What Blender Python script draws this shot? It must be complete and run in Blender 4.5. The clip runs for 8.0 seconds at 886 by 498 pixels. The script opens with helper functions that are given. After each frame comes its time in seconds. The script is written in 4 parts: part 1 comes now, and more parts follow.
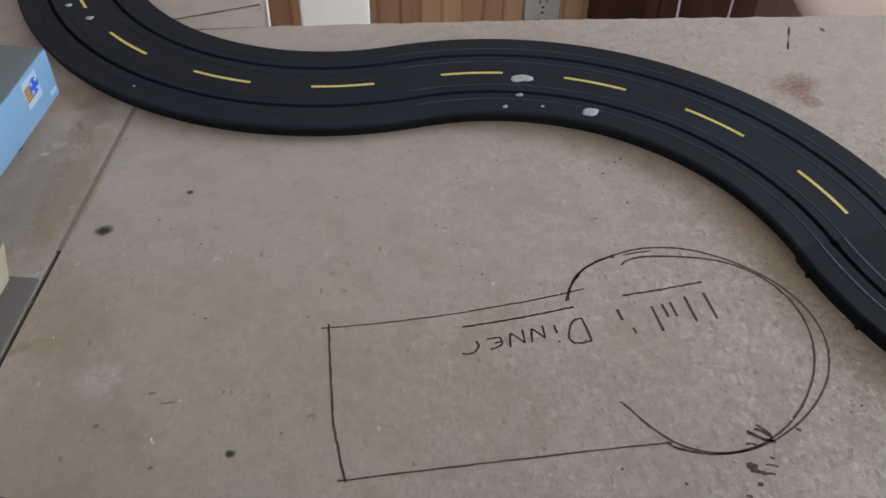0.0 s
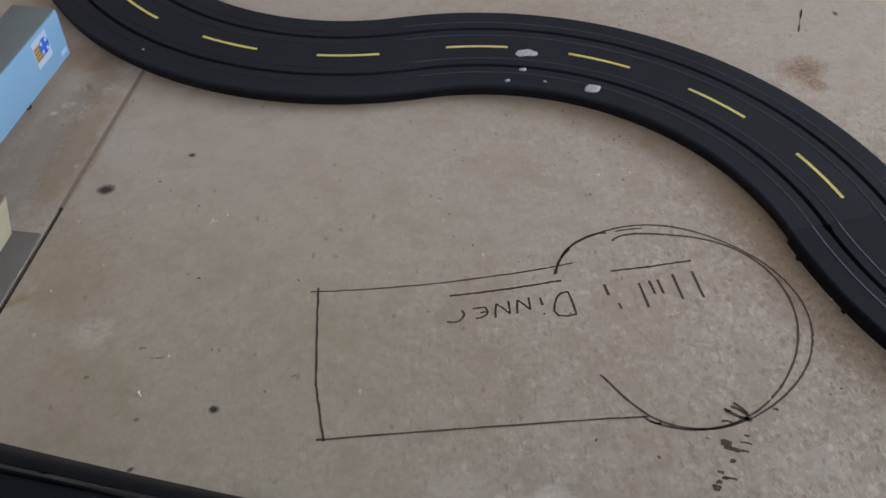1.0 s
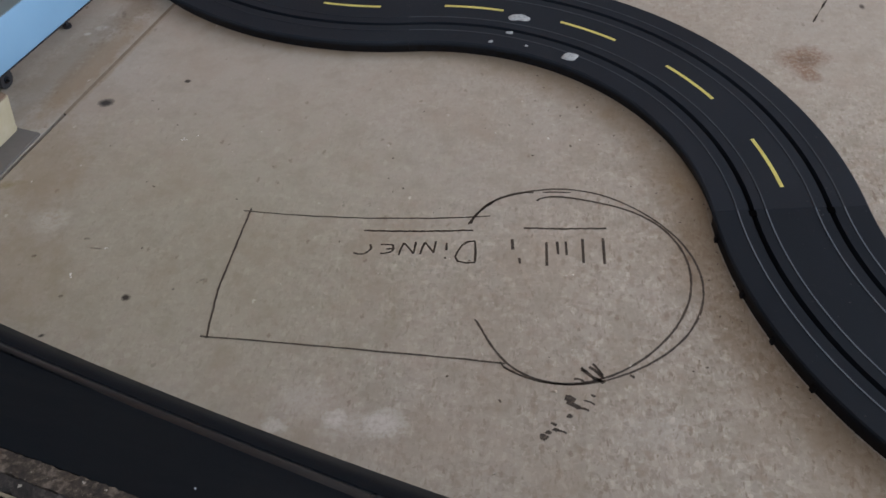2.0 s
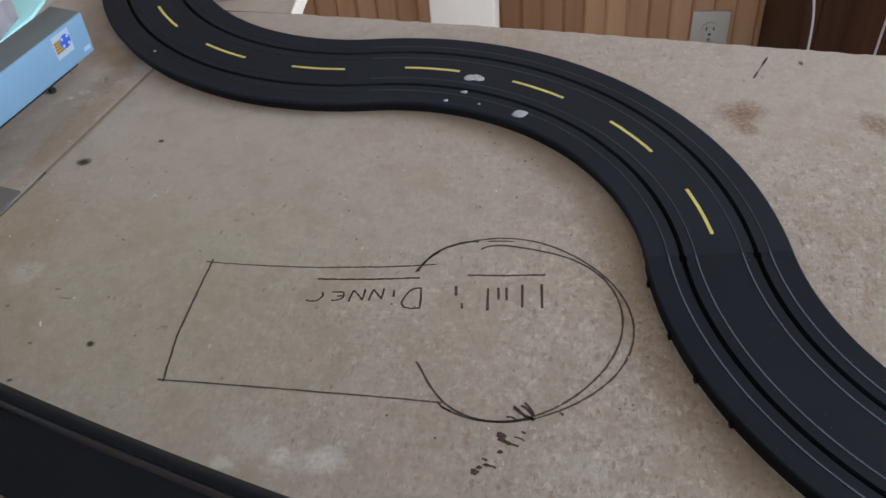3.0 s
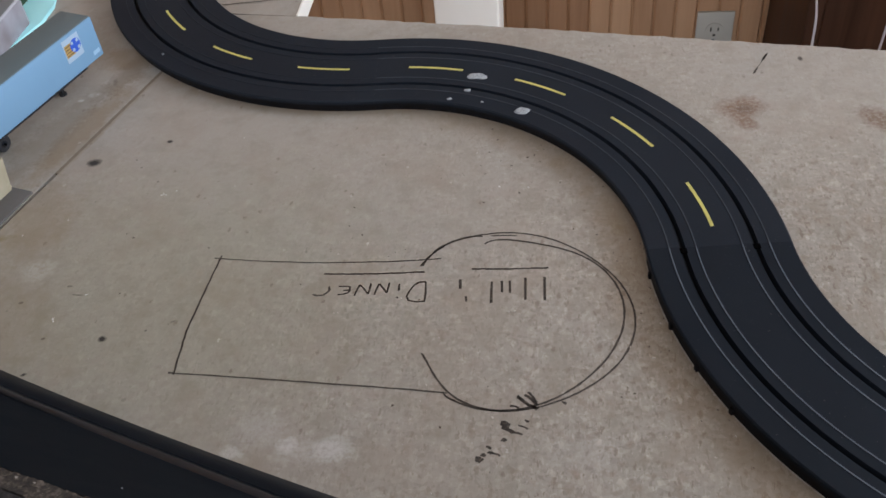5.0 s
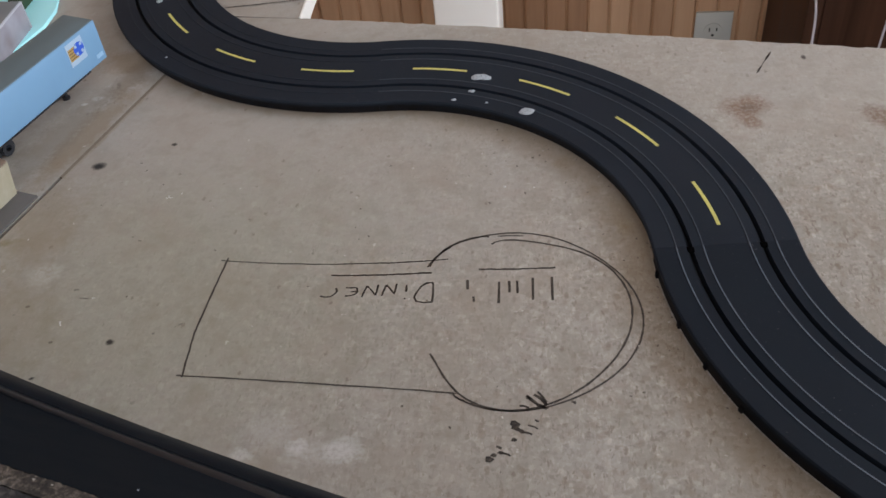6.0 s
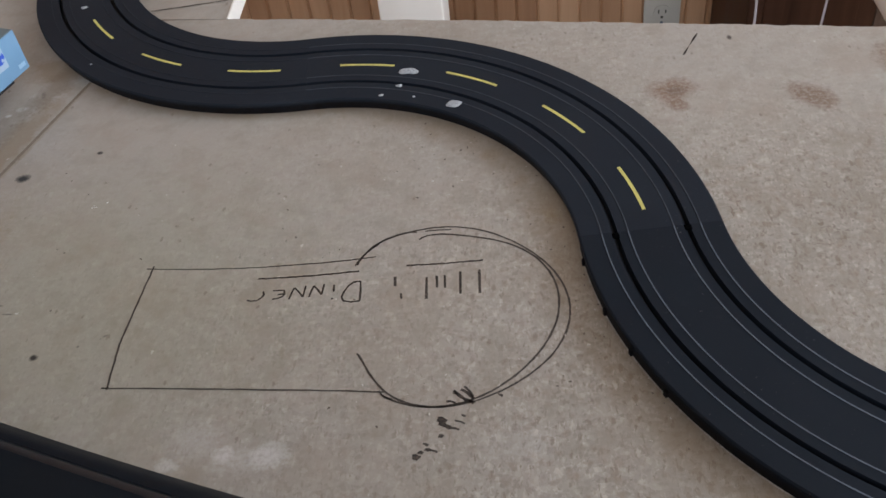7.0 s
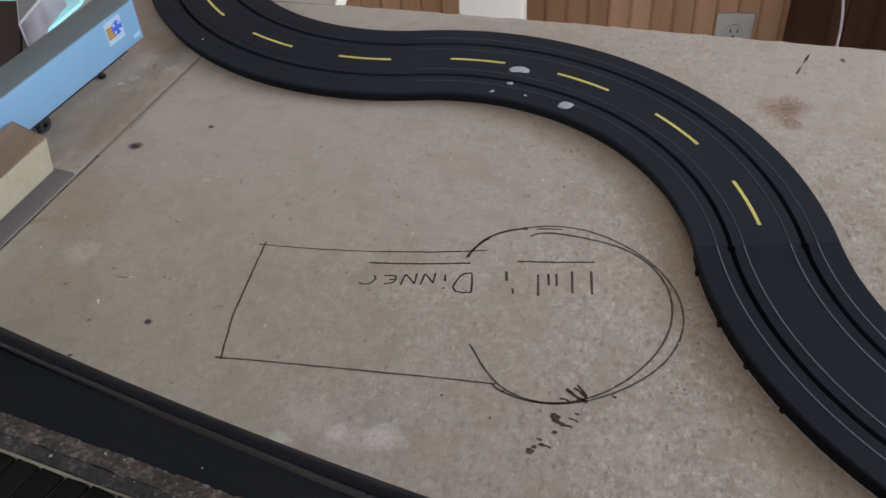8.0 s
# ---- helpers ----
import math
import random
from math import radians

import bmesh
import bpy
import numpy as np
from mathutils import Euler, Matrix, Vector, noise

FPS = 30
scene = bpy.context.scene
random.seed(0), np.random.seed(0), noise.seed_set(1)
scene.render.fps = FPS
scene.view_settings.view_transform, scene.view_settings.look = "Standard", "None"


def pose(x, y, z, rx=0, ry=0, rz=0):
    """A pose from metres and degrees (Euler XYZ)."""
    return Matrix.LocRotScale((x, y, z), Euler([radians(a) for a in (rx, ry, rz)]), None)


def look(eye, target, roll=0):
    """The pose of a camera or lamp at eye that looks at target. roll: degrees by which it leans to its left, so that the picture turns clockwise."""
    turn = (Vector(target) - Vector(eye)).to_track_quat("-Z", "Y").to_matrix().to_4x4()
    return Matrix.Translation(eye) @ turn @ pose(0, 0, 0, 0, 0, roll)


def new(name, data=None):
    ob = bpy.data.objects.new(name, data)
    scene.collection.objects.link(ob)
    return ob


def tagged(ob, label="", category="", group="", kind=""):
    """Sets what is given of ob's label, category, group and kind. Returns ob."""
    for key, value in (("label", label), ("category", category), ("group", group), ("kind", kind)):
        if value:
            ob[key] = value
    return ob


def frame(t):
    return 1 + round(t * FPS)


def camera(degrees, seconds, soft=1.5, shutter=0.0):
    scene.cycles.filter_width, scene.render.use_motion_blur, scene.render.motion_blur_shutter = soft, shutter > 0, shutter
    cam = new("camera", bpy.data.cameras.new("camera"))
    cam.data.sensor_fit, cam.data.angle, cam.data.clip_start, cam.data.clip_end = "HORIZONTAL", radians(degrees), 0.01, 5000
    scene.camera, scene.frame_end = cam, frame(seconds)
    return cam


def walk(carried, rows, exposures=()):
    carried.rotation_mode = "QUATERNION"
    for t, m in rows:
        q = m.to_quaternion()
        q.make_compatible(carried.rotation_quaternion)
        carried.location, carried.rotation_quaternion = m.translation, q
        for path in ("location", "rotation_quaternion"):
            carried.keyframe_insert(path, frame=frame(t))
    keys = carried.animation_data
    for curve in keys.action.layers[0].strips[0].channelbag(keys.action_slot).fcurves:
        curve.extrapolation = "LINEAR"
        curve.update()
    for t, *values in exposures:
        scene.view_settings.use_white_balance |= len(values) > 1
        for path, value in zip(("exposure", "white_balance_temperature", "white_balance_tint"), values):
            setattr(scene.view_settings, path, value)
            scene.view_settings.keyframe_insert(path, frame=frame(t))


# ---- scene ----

# ---------------- camera ----------------
cam = camera(50.69, 8.0, soft=1.6)
# seconds, eye x y z, yaw to the left of +y, pitch up, roll
ROWS = [
    (0.0, 0.0011, -0.2864, 0.3402, -10.62, -45.53, 0.39),
    (0.2, 0.0016, -0.2893, 0.3372, -10.25, -46.63, 0.0),
    (0.5, -0.001, -0.2921, 0.3334, -9.95, -47.63, -0.24),
    (0.8, 0.0064, -0.2908, 0.342, -9.63, -48.0, 0.57),
    (1.0, 0.0191, -0.2965, 0.341, -7.96, -46.82, 0.52),
    (1.2, 0.0501, -0.2994, 0.3426, -4.18, -47.62, -0.41),
    (1.5, 0.1008, -0.3148, 0.3361, 0.76, -47.95, -0.31),
    (1.7, 0.1268, -0.3241, 0.3381, 4.44, -48.22, -0.86),
    (2.0, 0.1488, -0.3319, 0.3417, 8.27, -47.41, -3.85),
    (2.2, 0.1644, -0.3317, 0.3529, 8.94, -46.92, -4.87),
    (3.3, 0.1897, -0.3587, 0.3564, 9.49, -43.02, -5.26),
    (3.5, 0.1921, -0.3619, 0.3556, 9.59, -42.73, -5.68),
    (3.8, 0.1957, -0.3572, 0.3596, 10.11, -43.16, -5.78),
    (4.0, 0.1889, -0.3577, 0.3589, 10.38, -42.91, -5.51),
    (4.2, 0.1893, -0.3573, 0.3598, 11.2, -42.96, -6.02),
    (4.5, 0.1904, -0.3623, 0.3529, 11.27, -43.25, -6.49),
    (4.7, 0.1935, -0.3595, 0.3548, 10.49, -43.43, -6.3),
    (5.8, 0.1819, -0.3603, 0.3592, 9.72, -43.67, -6.1),
    (6.0, 0.1865, -0.3607, 0.3573, 9.84, -43.44, -6.43),
    (6.2, 0.1925, -0.3573, 0.3603, 9.97, -43.69, -6.83),
    (6.5, 0.1985, -0.357, 0.3558, 9.3, -43.54, -7.37),
    (6.8, 0.2106, -0.3542, 0.355, 8.47, -44.0, -7.84),
    (7.0, 0.212, -0.355, 0.3544, 7.82, -44.13, -7.78),
    (7.2, 0.2067, -0.3542, 0.3581, 7.87, -44.55, -6.8),
    (7.5, 0.1827, -0.3602, 0.3578, 7.97, -44.25, -4.62),
    (7.8, 0.1665, -0.3635, 0.3574, 9.5, -43.98, -4.35),
    (8.0, 0.1661, -0.364, 0.3576, 10.01, -43.85, -4.61),
]


def eye_pose(x, y, z, yaw, pitch, roll):
    a, b = radians(yaw), radians(pitch)
    way = Vector((-math.sin(a) * math.cos(b), math.cos(a) * math.cos(b), math.sin(b)))
    return look((x, y, z), Vector((x, y, z)) + way, roll)


walk(cam, [(r[0], eye_pose(*r[1:])) for r in ROWS], exposures=[(0.0, 0.0), (0.3, -0.06), (0.7, -0.06), (1.5, -0.08), (2.2, -0.05), (3.3, 0.0), (8.0, 0.02)])

# ---------------- light ----------------
world = bpy.data.worlds.new("sky")
scene.world = world
world.use_nodes = True
wn = world.node_tree.nodes
sky = wn.new("ShaderNodeTexSky")
sky.sky_type, sky.sun_disc = "NISHITA", False
sky.sun_elevation, sky.sun_rotation = radians(40), radians(90)
world.node_tree.links.new(sky.outputs[0], wn["Background"].inputs[0])
wn["Background"].inputs[1].default_value = 0.12


def area_light(name, place, target, wide, high, watts, colour):
    lamp = bpy.data.lights.new(name, "AREA")
    lamp.shape, lamp.size, lamp.size_y, lamp.energy, lamp.color = "RECTANGLE", wide, high, watts, colour
    ob = new(name, lamp)
    ob.matrix_world = look(place, target)
    return ob


area_light("daylight_east", (3.16, 0.42, 1.02), (0.1, 0.30, 0.0), 2.0, 1.05, 103, (0.812, 0.898, 1.0))
# unseen fill lamp, added behind the camera to brighten the post and pine wall
area_light("daylight_south", (0.3, -1.96, 0.37), (0.3, 0.5, 0.10), 1.5, 2.1, 50, (0.865, 0.910, 1.0))

# ---------------- helpers ----------------


def add_box(bm, lo, hi, m=None, bevel=0.0):
    """A box from corner lo to corner hi, moved by m, with its edges rounded."""
    tmp = bmesh.new()
    bmesh.ops.create_cube(tmp, size=1.0)
    size = [hi[i] - lo[i] for i in range(3)]
    mid = [(hi[i] + lo[i]) / 2 for i in range(3)]
    bmesh.ops.transform(tmp, matrix=Matrix.Translation(mid) @ Matrix.Diagonal((*size, 1)), verts=tmp.verts)
    if bevel:
        bmesh.ops.bevel(tmp, geom=tmp.edges[:], offset=bevel, segments=2, affect="EDGES", profile=0.6)
    if m is not None:
        bmesh.ops.transform(tmp, matrix=m, verts=tmp.verts)
    data = bpy.data.meshes.new("tmp")
    tmp.to_mesh(data)
    tmp.free()
    bm.from_mesh(data)
    bpy.data.meshes.remove(data)
    return bm


def box_mesh(lo, hi, m=None, bevel=0.0):
    return add_box(bmesh.new(), lo, hi, m, bevel)


def add_cyl(bm, r, h, m, seg=24, bevel=0.0, r2=None):
    tmp = bmesh.new()
    bmesh.ops.create_cone(tmp, cap_ends=True, segments=seg, radius1=r, radius2=r if r2 is None else r2, depth=h)
    if bevel:
        rim = [e for e in tmp.edges if abs(e.verts[0].co.z - e.verts[1].co.z) < 1e-6]
        bmesh.ops.bevel(tmp, geom=rim, offset=bevel, segments=2, affect="EDGES")
    bmesh.ops.transform(tmp, matrix=m, verts=tmp.verts)
    data = bpy.data.meshes.new("tmp")
    tmp.to_mesh(data)
    tmp.free()
    bm.from_mesh(data)
    bpy.data.meshes.remove(data)
    return bm


def slab(outline, z0, z1):
    """A sheet with the given outline (anticlockwise) between two heights."""
    bm = bmesh.new()
    low = [bm.verts.new((x, y, z0)) for x, y in outline]
    top = [bm.verts.new((x, y, z1)) for x, y in outline]
    bm.faces.new(top)
    bm.faces.new(low[::-1])
    n = len(outline)
    for i in range(n):
        bm.faces.new((low[i], low[(i + 1) % n], top[(i + 1) % n], top[i]))
    return bm


def sweep(profile, spots, closed=True):
    """Carry a profile of (across, up) along spots of (x, y, nx, ny, z): n points to 'across'."""
    bm = bmesh.new()
    rings = []
    for x, y, nx, ny, z in spots:
        rings.append([bm.verts.new((x + nx * a, y + ny * a, z + u)) for a, u in profile])
    n = len(profile)
    for r, q in zip(rings, rings[1:]):
        for i in range(n if closed else n - 1):
            bm.faces.new((r[i], r[(i + 1) % n], q[(i + 1) % n], q[i]))
    if closed:
        bm.faces.new(rings[0][::-1])
        bm.faces.new(rings[-1])
    bmesh.ops.recalc_face_normals(bm, faces=bm.faces)
    return bm


def finish(name, bm, material, smooth=None):
    data = bpy.data.meshes.new(name)
    bm.to_mesh(data)
    bm.free()
    data.materials.append(material)
    if smooth is not None:
        for poly in data.polygons:
            poly.use_smooth = True
        data.set_sharp_from_angle(angle=radians(smooth))
    return new(name, data)


def whole_pose(ob):
    """The pose of an object in the world, from its own and its parents' poses."""
    own = ob.matrix_parent_inverse @ ob.matrix_basis
    return whole_pose(ob.parent) @ own if ob.parent else own


def part(name, bm, material, parent, label="", smooth=35):
    ob = finish(name, bm, material, smooth)
    ob.parent = parent
    ob.matrix_parent_inverse = whole_pose(parent).inverted()
    return tagged(ob, label)


def thing(name, place, label, category, group="", kind=""):
    ob = new(name)
    ob.empty_display_size = 0.01
    ob.matrix_basis = Matrix.Translation(place)
    return tagged(ob, label, category, group, kind)


def solid(name, bm, material, label, category, group="", kind="", smooth=35):
    return tagged(finish(name, bm, material, smooth), label, category, group, kind)


# ---------------- materials ----------------


class Nodes:
    """Short calls to wire a node material."""

    def __init__(self, name, rough=0.6, metal=0.0):
        self.mat = bpy.data.materials.new(name)
        self.mat.use_nodes = True
        self.tree = self.mat.node_tree
        self.bsdf = self.tree.nodes["Principled BSDF"]
        self.bsdf.inputs["Roughness"].default_value = rough
        self.bsdf.inputs["Metallic"].default_value = metal
        self.coord = self.tree.nodes.new("ShaderNodeTexCoord").outputs["Object"]

    def put(self, socket, value):
        if isinstance(value, bpy.types.NodeSocket):
            self.tree.links.new(value, socket)
        elif isinstance(value, tuple) and len(value) == 3 and socket.type == "RGBA":
            socket.default_value = (*value, 1)
        else:
            socket.default_value = value

    def scaled(self, sx, sy, sz, shift=(0, 0, 0), turn=(0, 0, 0)):
        n = self.tree.nodes.new("ShaderNodeMapping")
        self.tree.links.new(self.coord, n.inputs[0])
        n.inputs["Scale"].default_value = (sx, sy, sz)
        n.inputs["Location"].default_value = shift
        n.inputs["Rotation"].default_value = turn
        return n.outputs[0]

    def noise(self, scale, detail=4, rough=0.55, vec=None, distort=0.0, colour=False):
        n = self.tree.nodes.new("ShaderNodeTexNoise")
        n.inputs["Scale"].default_value, n.inputs["Detail"].default_value = scale, detail
        n.inputs["Roughness"].default_value, n.inputs["Distortion"].default_value = rough, distort
        self.tree.links.new(vec or self.coord, n.inputs["Vector"])
        return n.outputs["Color" if colour else "Fac"]

    def voronoi(self, scale, vec=None, feature="F1", out="Color", random=1.0):
        n = self.tree.nodes.new("ShaderNodeTexVoronoi")
        n.feature = feature
        n.inputs["Scale"].default_value = scale
        n.inputs["Randomness"].default_value = random
        self.tree.links.new(vec or self.coord, n.inputs["Vector"])
        return n.outputs[out]

    def ramp(self, fac, *stops):
        n = self.tree.nodes.new("ShaderNodeValToRGB")
        while len(n.color_ramp.elements) < len(stops):
            n.color_ramp.elements.new(0.5)
        for e, (at, c) in zip(n.color_ramp.elements, stops):
            e.position = at
            e.color = (c, c, c, 1) if isinstance(c, (int, float)) else (*c, 1)
        self.put(n.inputs[0], fac)
        return n.outputs[0]

    def mix(self, fac, a, b, blend="MIX"):
        n = self.tree.nodes.new("ShaderNodeMix")
        n.data_type, n.blend_type = "RGBA", blend
        self.put(n.inputs[0], fac)
        self.put(n.inputs[6], a)
        self.put(n.inputs[7], b)
        return n.outputs[2]

    def math(self, op, a, b=0.0, c=None):
        n = self.tree.nodes.new("ShaderNodeMath")
        n.operation = op
        self.put(n.inputs[0], a)
        self.put(n.inputs[1], b)
        if c is not None:
            self.put(n.inputs[2], c)
        return n.outputs[0]

    def bump(self, height, strength=0.3, distance=0.001):
        n = self.tree.nodes.new("ShaderNodeBump")
        n.inputs["Strength"].default_value, n.inputs["Distance"].default_value = strength, distance
        self.put(n.inputs["Height"], height)
        self.tree.links.new(n.outputs[0], self.bsdf.inputs["Normal"])

    def random(self):
        return self.tree.nodes.new("ShaderNodeObjectInfo").outputs["Random"]

    def done(self, colour, rough=None):
        self.put(self.bsdf.inputs["Base Color"], colour)
        if rough is not None:
            self.put(self.bsdf.inputs["Roughness"], rough)
        return self.mat


def plain(name, colour, rough=0.5, metal=0.0, vary=0.12, scale=60.0, bump=0.0):
    n = Nodes(name, rough, metal)
    f = n.noise(scale, 4)
    g = n.noise(scale * 0.13, 3)
    dark = tuple(c * (1 - vary) for c in colour)
    lite = tuple(min(1, c * (1 + vary)) for c in colour)
    c = n.mix(n.math("MULTIPLY_ADD", f, 0.6, n.math("MULTIPLY", g, 0.4)), dark, lite)
    if bump:
        n.bump(f, bump, 0.0006)
    return n.done(c, n.math("MULTIPLY_ADD", g, 0.2, rough - 0.1))


def particleboard(name, blots=(), rings=(), washes=()):
    """Raw particleboard: pressed chips, pale flecks, dark bark specks, stains, and some shade painted in."""
    n = Nodes(name, 0.75)
    warp = n.tree.nodes.new("ShaderNodeMix")
    warp.data_type = "VECTOR"
    warp.inputs[0].default_value = 0.006
    n.tree.links.new(n.coord, warp.inputs[4])
    n.tree.links.new(n.noise(90, 2, colour=True), warp.inputs[5])
    chips = n.voronoi(720, n.scaled(1, 0.55, 1, turn=(0, 0, 0.5)))
    chips2 = n.voronoi(430, n.scaled(0.6, 1, 1, turn=(0, 0, -0.4)))
    tone = n.math("ADD", n.math("MULTIPLY", chips, 0.5), n.math("MULTIPLY", chips2, 0.5))
    cloud = n.noise(9, 5, 0.6)
    mott = n.noise(55, 5, 0.6)
    sep = n.tree.nodes.new("ShaderNodeSeparateXYZ")
    n.tree.links.new(n.coord, sep.inputs[0])
    rough_zone = n.math("MULTIPLY", n.ramp(n.noise(4.5, 2), (0.36, 0.35), (0.56, 1.0)), n.math("MULTIPLY", n.ramp(sep.outputs[0], (0.0, 0.30), (0.2, 1.0)), n.ramp(sep.outputs[1], (0.05, 1.0), (0.15, 0.5))))
    c = n.mix(rough_zone, (0.350, 0.324, 0.294), n.ramp(tone, (0.12, (0.215, 0.183, 0.150)), (0.40, (0.340, 0.312, 0.278)), (0.6, (0.374, 0.345, 0.310)), (0.9, (0.530, 0.492, 0.450))))
    # splinters pressed flat, lying three ways
    for k, (turn, size) in enumerate(((0.3, 330), (1.5, 380), (2.5, 300))):
        fleck = n.noise(size, 3, 0.6, n.scaled(1, 0.42, 1, (k * 3.1, 0.0, 0.0), (0, 0, turn)), 0.4)
        c = n.mix(n.math("MULTIPLY", n.ramp(fleck, (0.31, 0.85), (0.37, 0.0)), rough_zone), c, (0.190, 0.150, 0.116))
        c = n.mix(n.math("MULTIPLY", n.ramp(fleck, (0.64, 0.0), (0.71, 0.75)), rough_zone), c, (0.530, 0.490, 0.450))
    c = n.mix(n.math("MULTIPLY", n.ramp(n.noise(150, 4, 0.65), (0.53, 0.0), (0.66, 0.7)), rough_zone), c, (0.262, 0.208, 0.162))
    # loose-looking single chips, pale and brown
    for size, cut, radius, colour in ((170, 0.80, 0.30, (0.50, 0.46, 0.42)), (150, 0.80, 0.26, (0.175, 0.135, 0.102)), (260, 0.84, 0.34, (0.56, 0.52, 0.48)), (230, 0.80, 0.34, (0.190, 0.150, 0.115))):
        v = n.scaled(1, 0.5, 1, (size * 0.61, 0.3, 0.0), (0, 0, size * 0.023))
        ring = n.math("ADD", n.voronoi(size, v, out="Distance"), n.math("MULTIPLY_ADD", n.noise(size * 3, 3, 0.7), 0.6, -0.3))
        spot = n.math("MULTIPLY", n.ramp(n.voronoi(size, v), (cut, 0.0), (cut + 0.05, 0.8)), n.ramp(ring, (radius * 0.6, 1.0), (radius, 0.0)))
        c = n.mix(n.math("MULTIPLY", spot, rough_zone), c, colour)
    c = n.mix(n.ramp(mott, (0.32, 0.65), (0.5, 0.0)), c, (0.275, 0.250, 0.208))
    c = n.mix(n.ramp(mott, (0.55, 0.0), (0.72, 0.45)), c, (0.375, 0.330, 0.300))
    c = n.mix(n.ramp(n.noise(20, 4, 0.65), (0.50, 0.0), (0.68, 0.5)), c, (0.290, 0.238, 0.195))
    c = n.mix(n.ramp(cloud, (0.35, 0.0), (0.75, 0.5)), c, (0.325, 0.284, 0.240))
    # pale chips, and dark bark
    for size, cut, radius, colour, much in ((150, 0.84, 0.28, (0.43, 0.40, 0.37), 0.4), (240, 0.90, 0.22, (0.60, 0.57, 0.54), 0.55), (190, 0.80, 0.22, (0.19, 0.15, 0.12), 0.6), (110, 0.92, 0.10, (0.12, 0.10, 0.085), 0.4)):
        v = n.scaled(1, 0.6, 1, (size * 0.37, 0.0, 0.0), (0, 0, size * 0.01))
        ring = n.math("ADD", n.voronoi(size, v, out="Distance"), n.math("MULTIPLY_ADD", n.noise(size * 4, 2), 0.5, -0.25))
        c = n.mix(n.math("MULTIPLY", n.ramp(n.voronoi(size, v), (cut, 0.0), (cut + 0.03, much)), n.ramp(ring, (radius * 0.6, 1.0), (radius, 0.0))), c, colour)
    wob = n.math("MULTIPLY_ADD", n.noise(330, 3, 0.7), 0.45, n.math("MULTIPLY_ADD", n.noise(75, 4, 0.65), 0.8, -0.125))

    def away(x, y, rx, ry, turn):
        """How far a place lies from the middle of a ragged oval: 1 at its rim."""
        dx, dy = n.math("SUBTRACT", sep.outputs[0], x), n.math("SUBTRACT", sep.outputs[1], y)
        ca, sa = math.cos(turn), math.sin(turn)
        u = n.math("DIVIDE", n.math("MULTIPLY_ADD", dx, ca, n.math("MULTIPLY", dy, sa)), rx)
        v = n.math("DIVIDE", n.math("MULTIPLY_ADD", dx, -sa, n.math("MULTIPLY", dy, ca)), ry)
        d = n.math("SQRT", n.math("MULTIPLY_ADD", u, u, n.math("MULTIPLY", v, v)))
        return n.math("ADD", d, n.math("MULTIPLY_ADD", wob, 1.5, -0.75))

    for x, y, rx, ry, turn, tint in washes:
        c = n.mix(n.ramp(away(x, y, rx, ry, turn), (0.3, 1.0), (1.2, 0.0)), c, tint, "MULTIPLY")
    grain = n.ramp(n.noise(420, 4, 0.7), (0.36, 0.35), (0.56, 1.0))
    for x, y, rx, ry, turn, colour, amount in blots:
        blot_mask = n.ramp(away(x, y, rx, ry, turn), (0.45, amount), (0.85, amount * 0.35), (1.05, 0.0))
        c = n.mix(n.math("MULTIPLY", blot_mask, grain) if amount < 0.9 and max(rx, ry) < 0.03 else blot_mask, c, colour)
    for x, y, radius, side, reach, middle in rings:
        dx, dy = n.math("SUBTRACT", sep.outputs[0], x), n.math("SUBTRACT", sep.outputs[1], y)
        r = n.math("SQRT", n.math("MULTIPLY_ADD", dx, dx, n.math("MULTIPLY", dy, dy)))
        d = n.math("MULTIPLY", n.math("SUBTRACT", r, radius), side / reach)
        d = n.math("ADD", d, n.math("MULTIPLY_ADD", wob, 1.2, -0.6))
        facing = n.math("DIVIDE", n.math("MULTIPLY_ADD", dx, math.cos(radians(middle)), n.math("MULTIPLY", dy, math.sin(radians(middle)))), r)
        stretch = n.ramp(facing, (0.55, 0.0), (0.85, 1.0))
        near = n.ramp(n.math("MULTIPLY", n.math("SUBTRACT", r, radius), side * 100.0), (0.0, 0.0), (0.001, 1.0))
        c = n.mix(n.math("MULTIPLY", n.math("MULTIPLY", n.ramp(d, (0.0, 0.5), (0.4, 0.36), (1.0, 0.0)), stretch), near), c, DUST_BROWN)
    n.bump(n.math("ADD", tone, n.math("MULTIPLY", n.noise(700, 2), 0.6)), 0.18, 0.0005)
    return n.done(c, n.math("MULTIPLY_ADD", cloud, 0.2, 0.58))


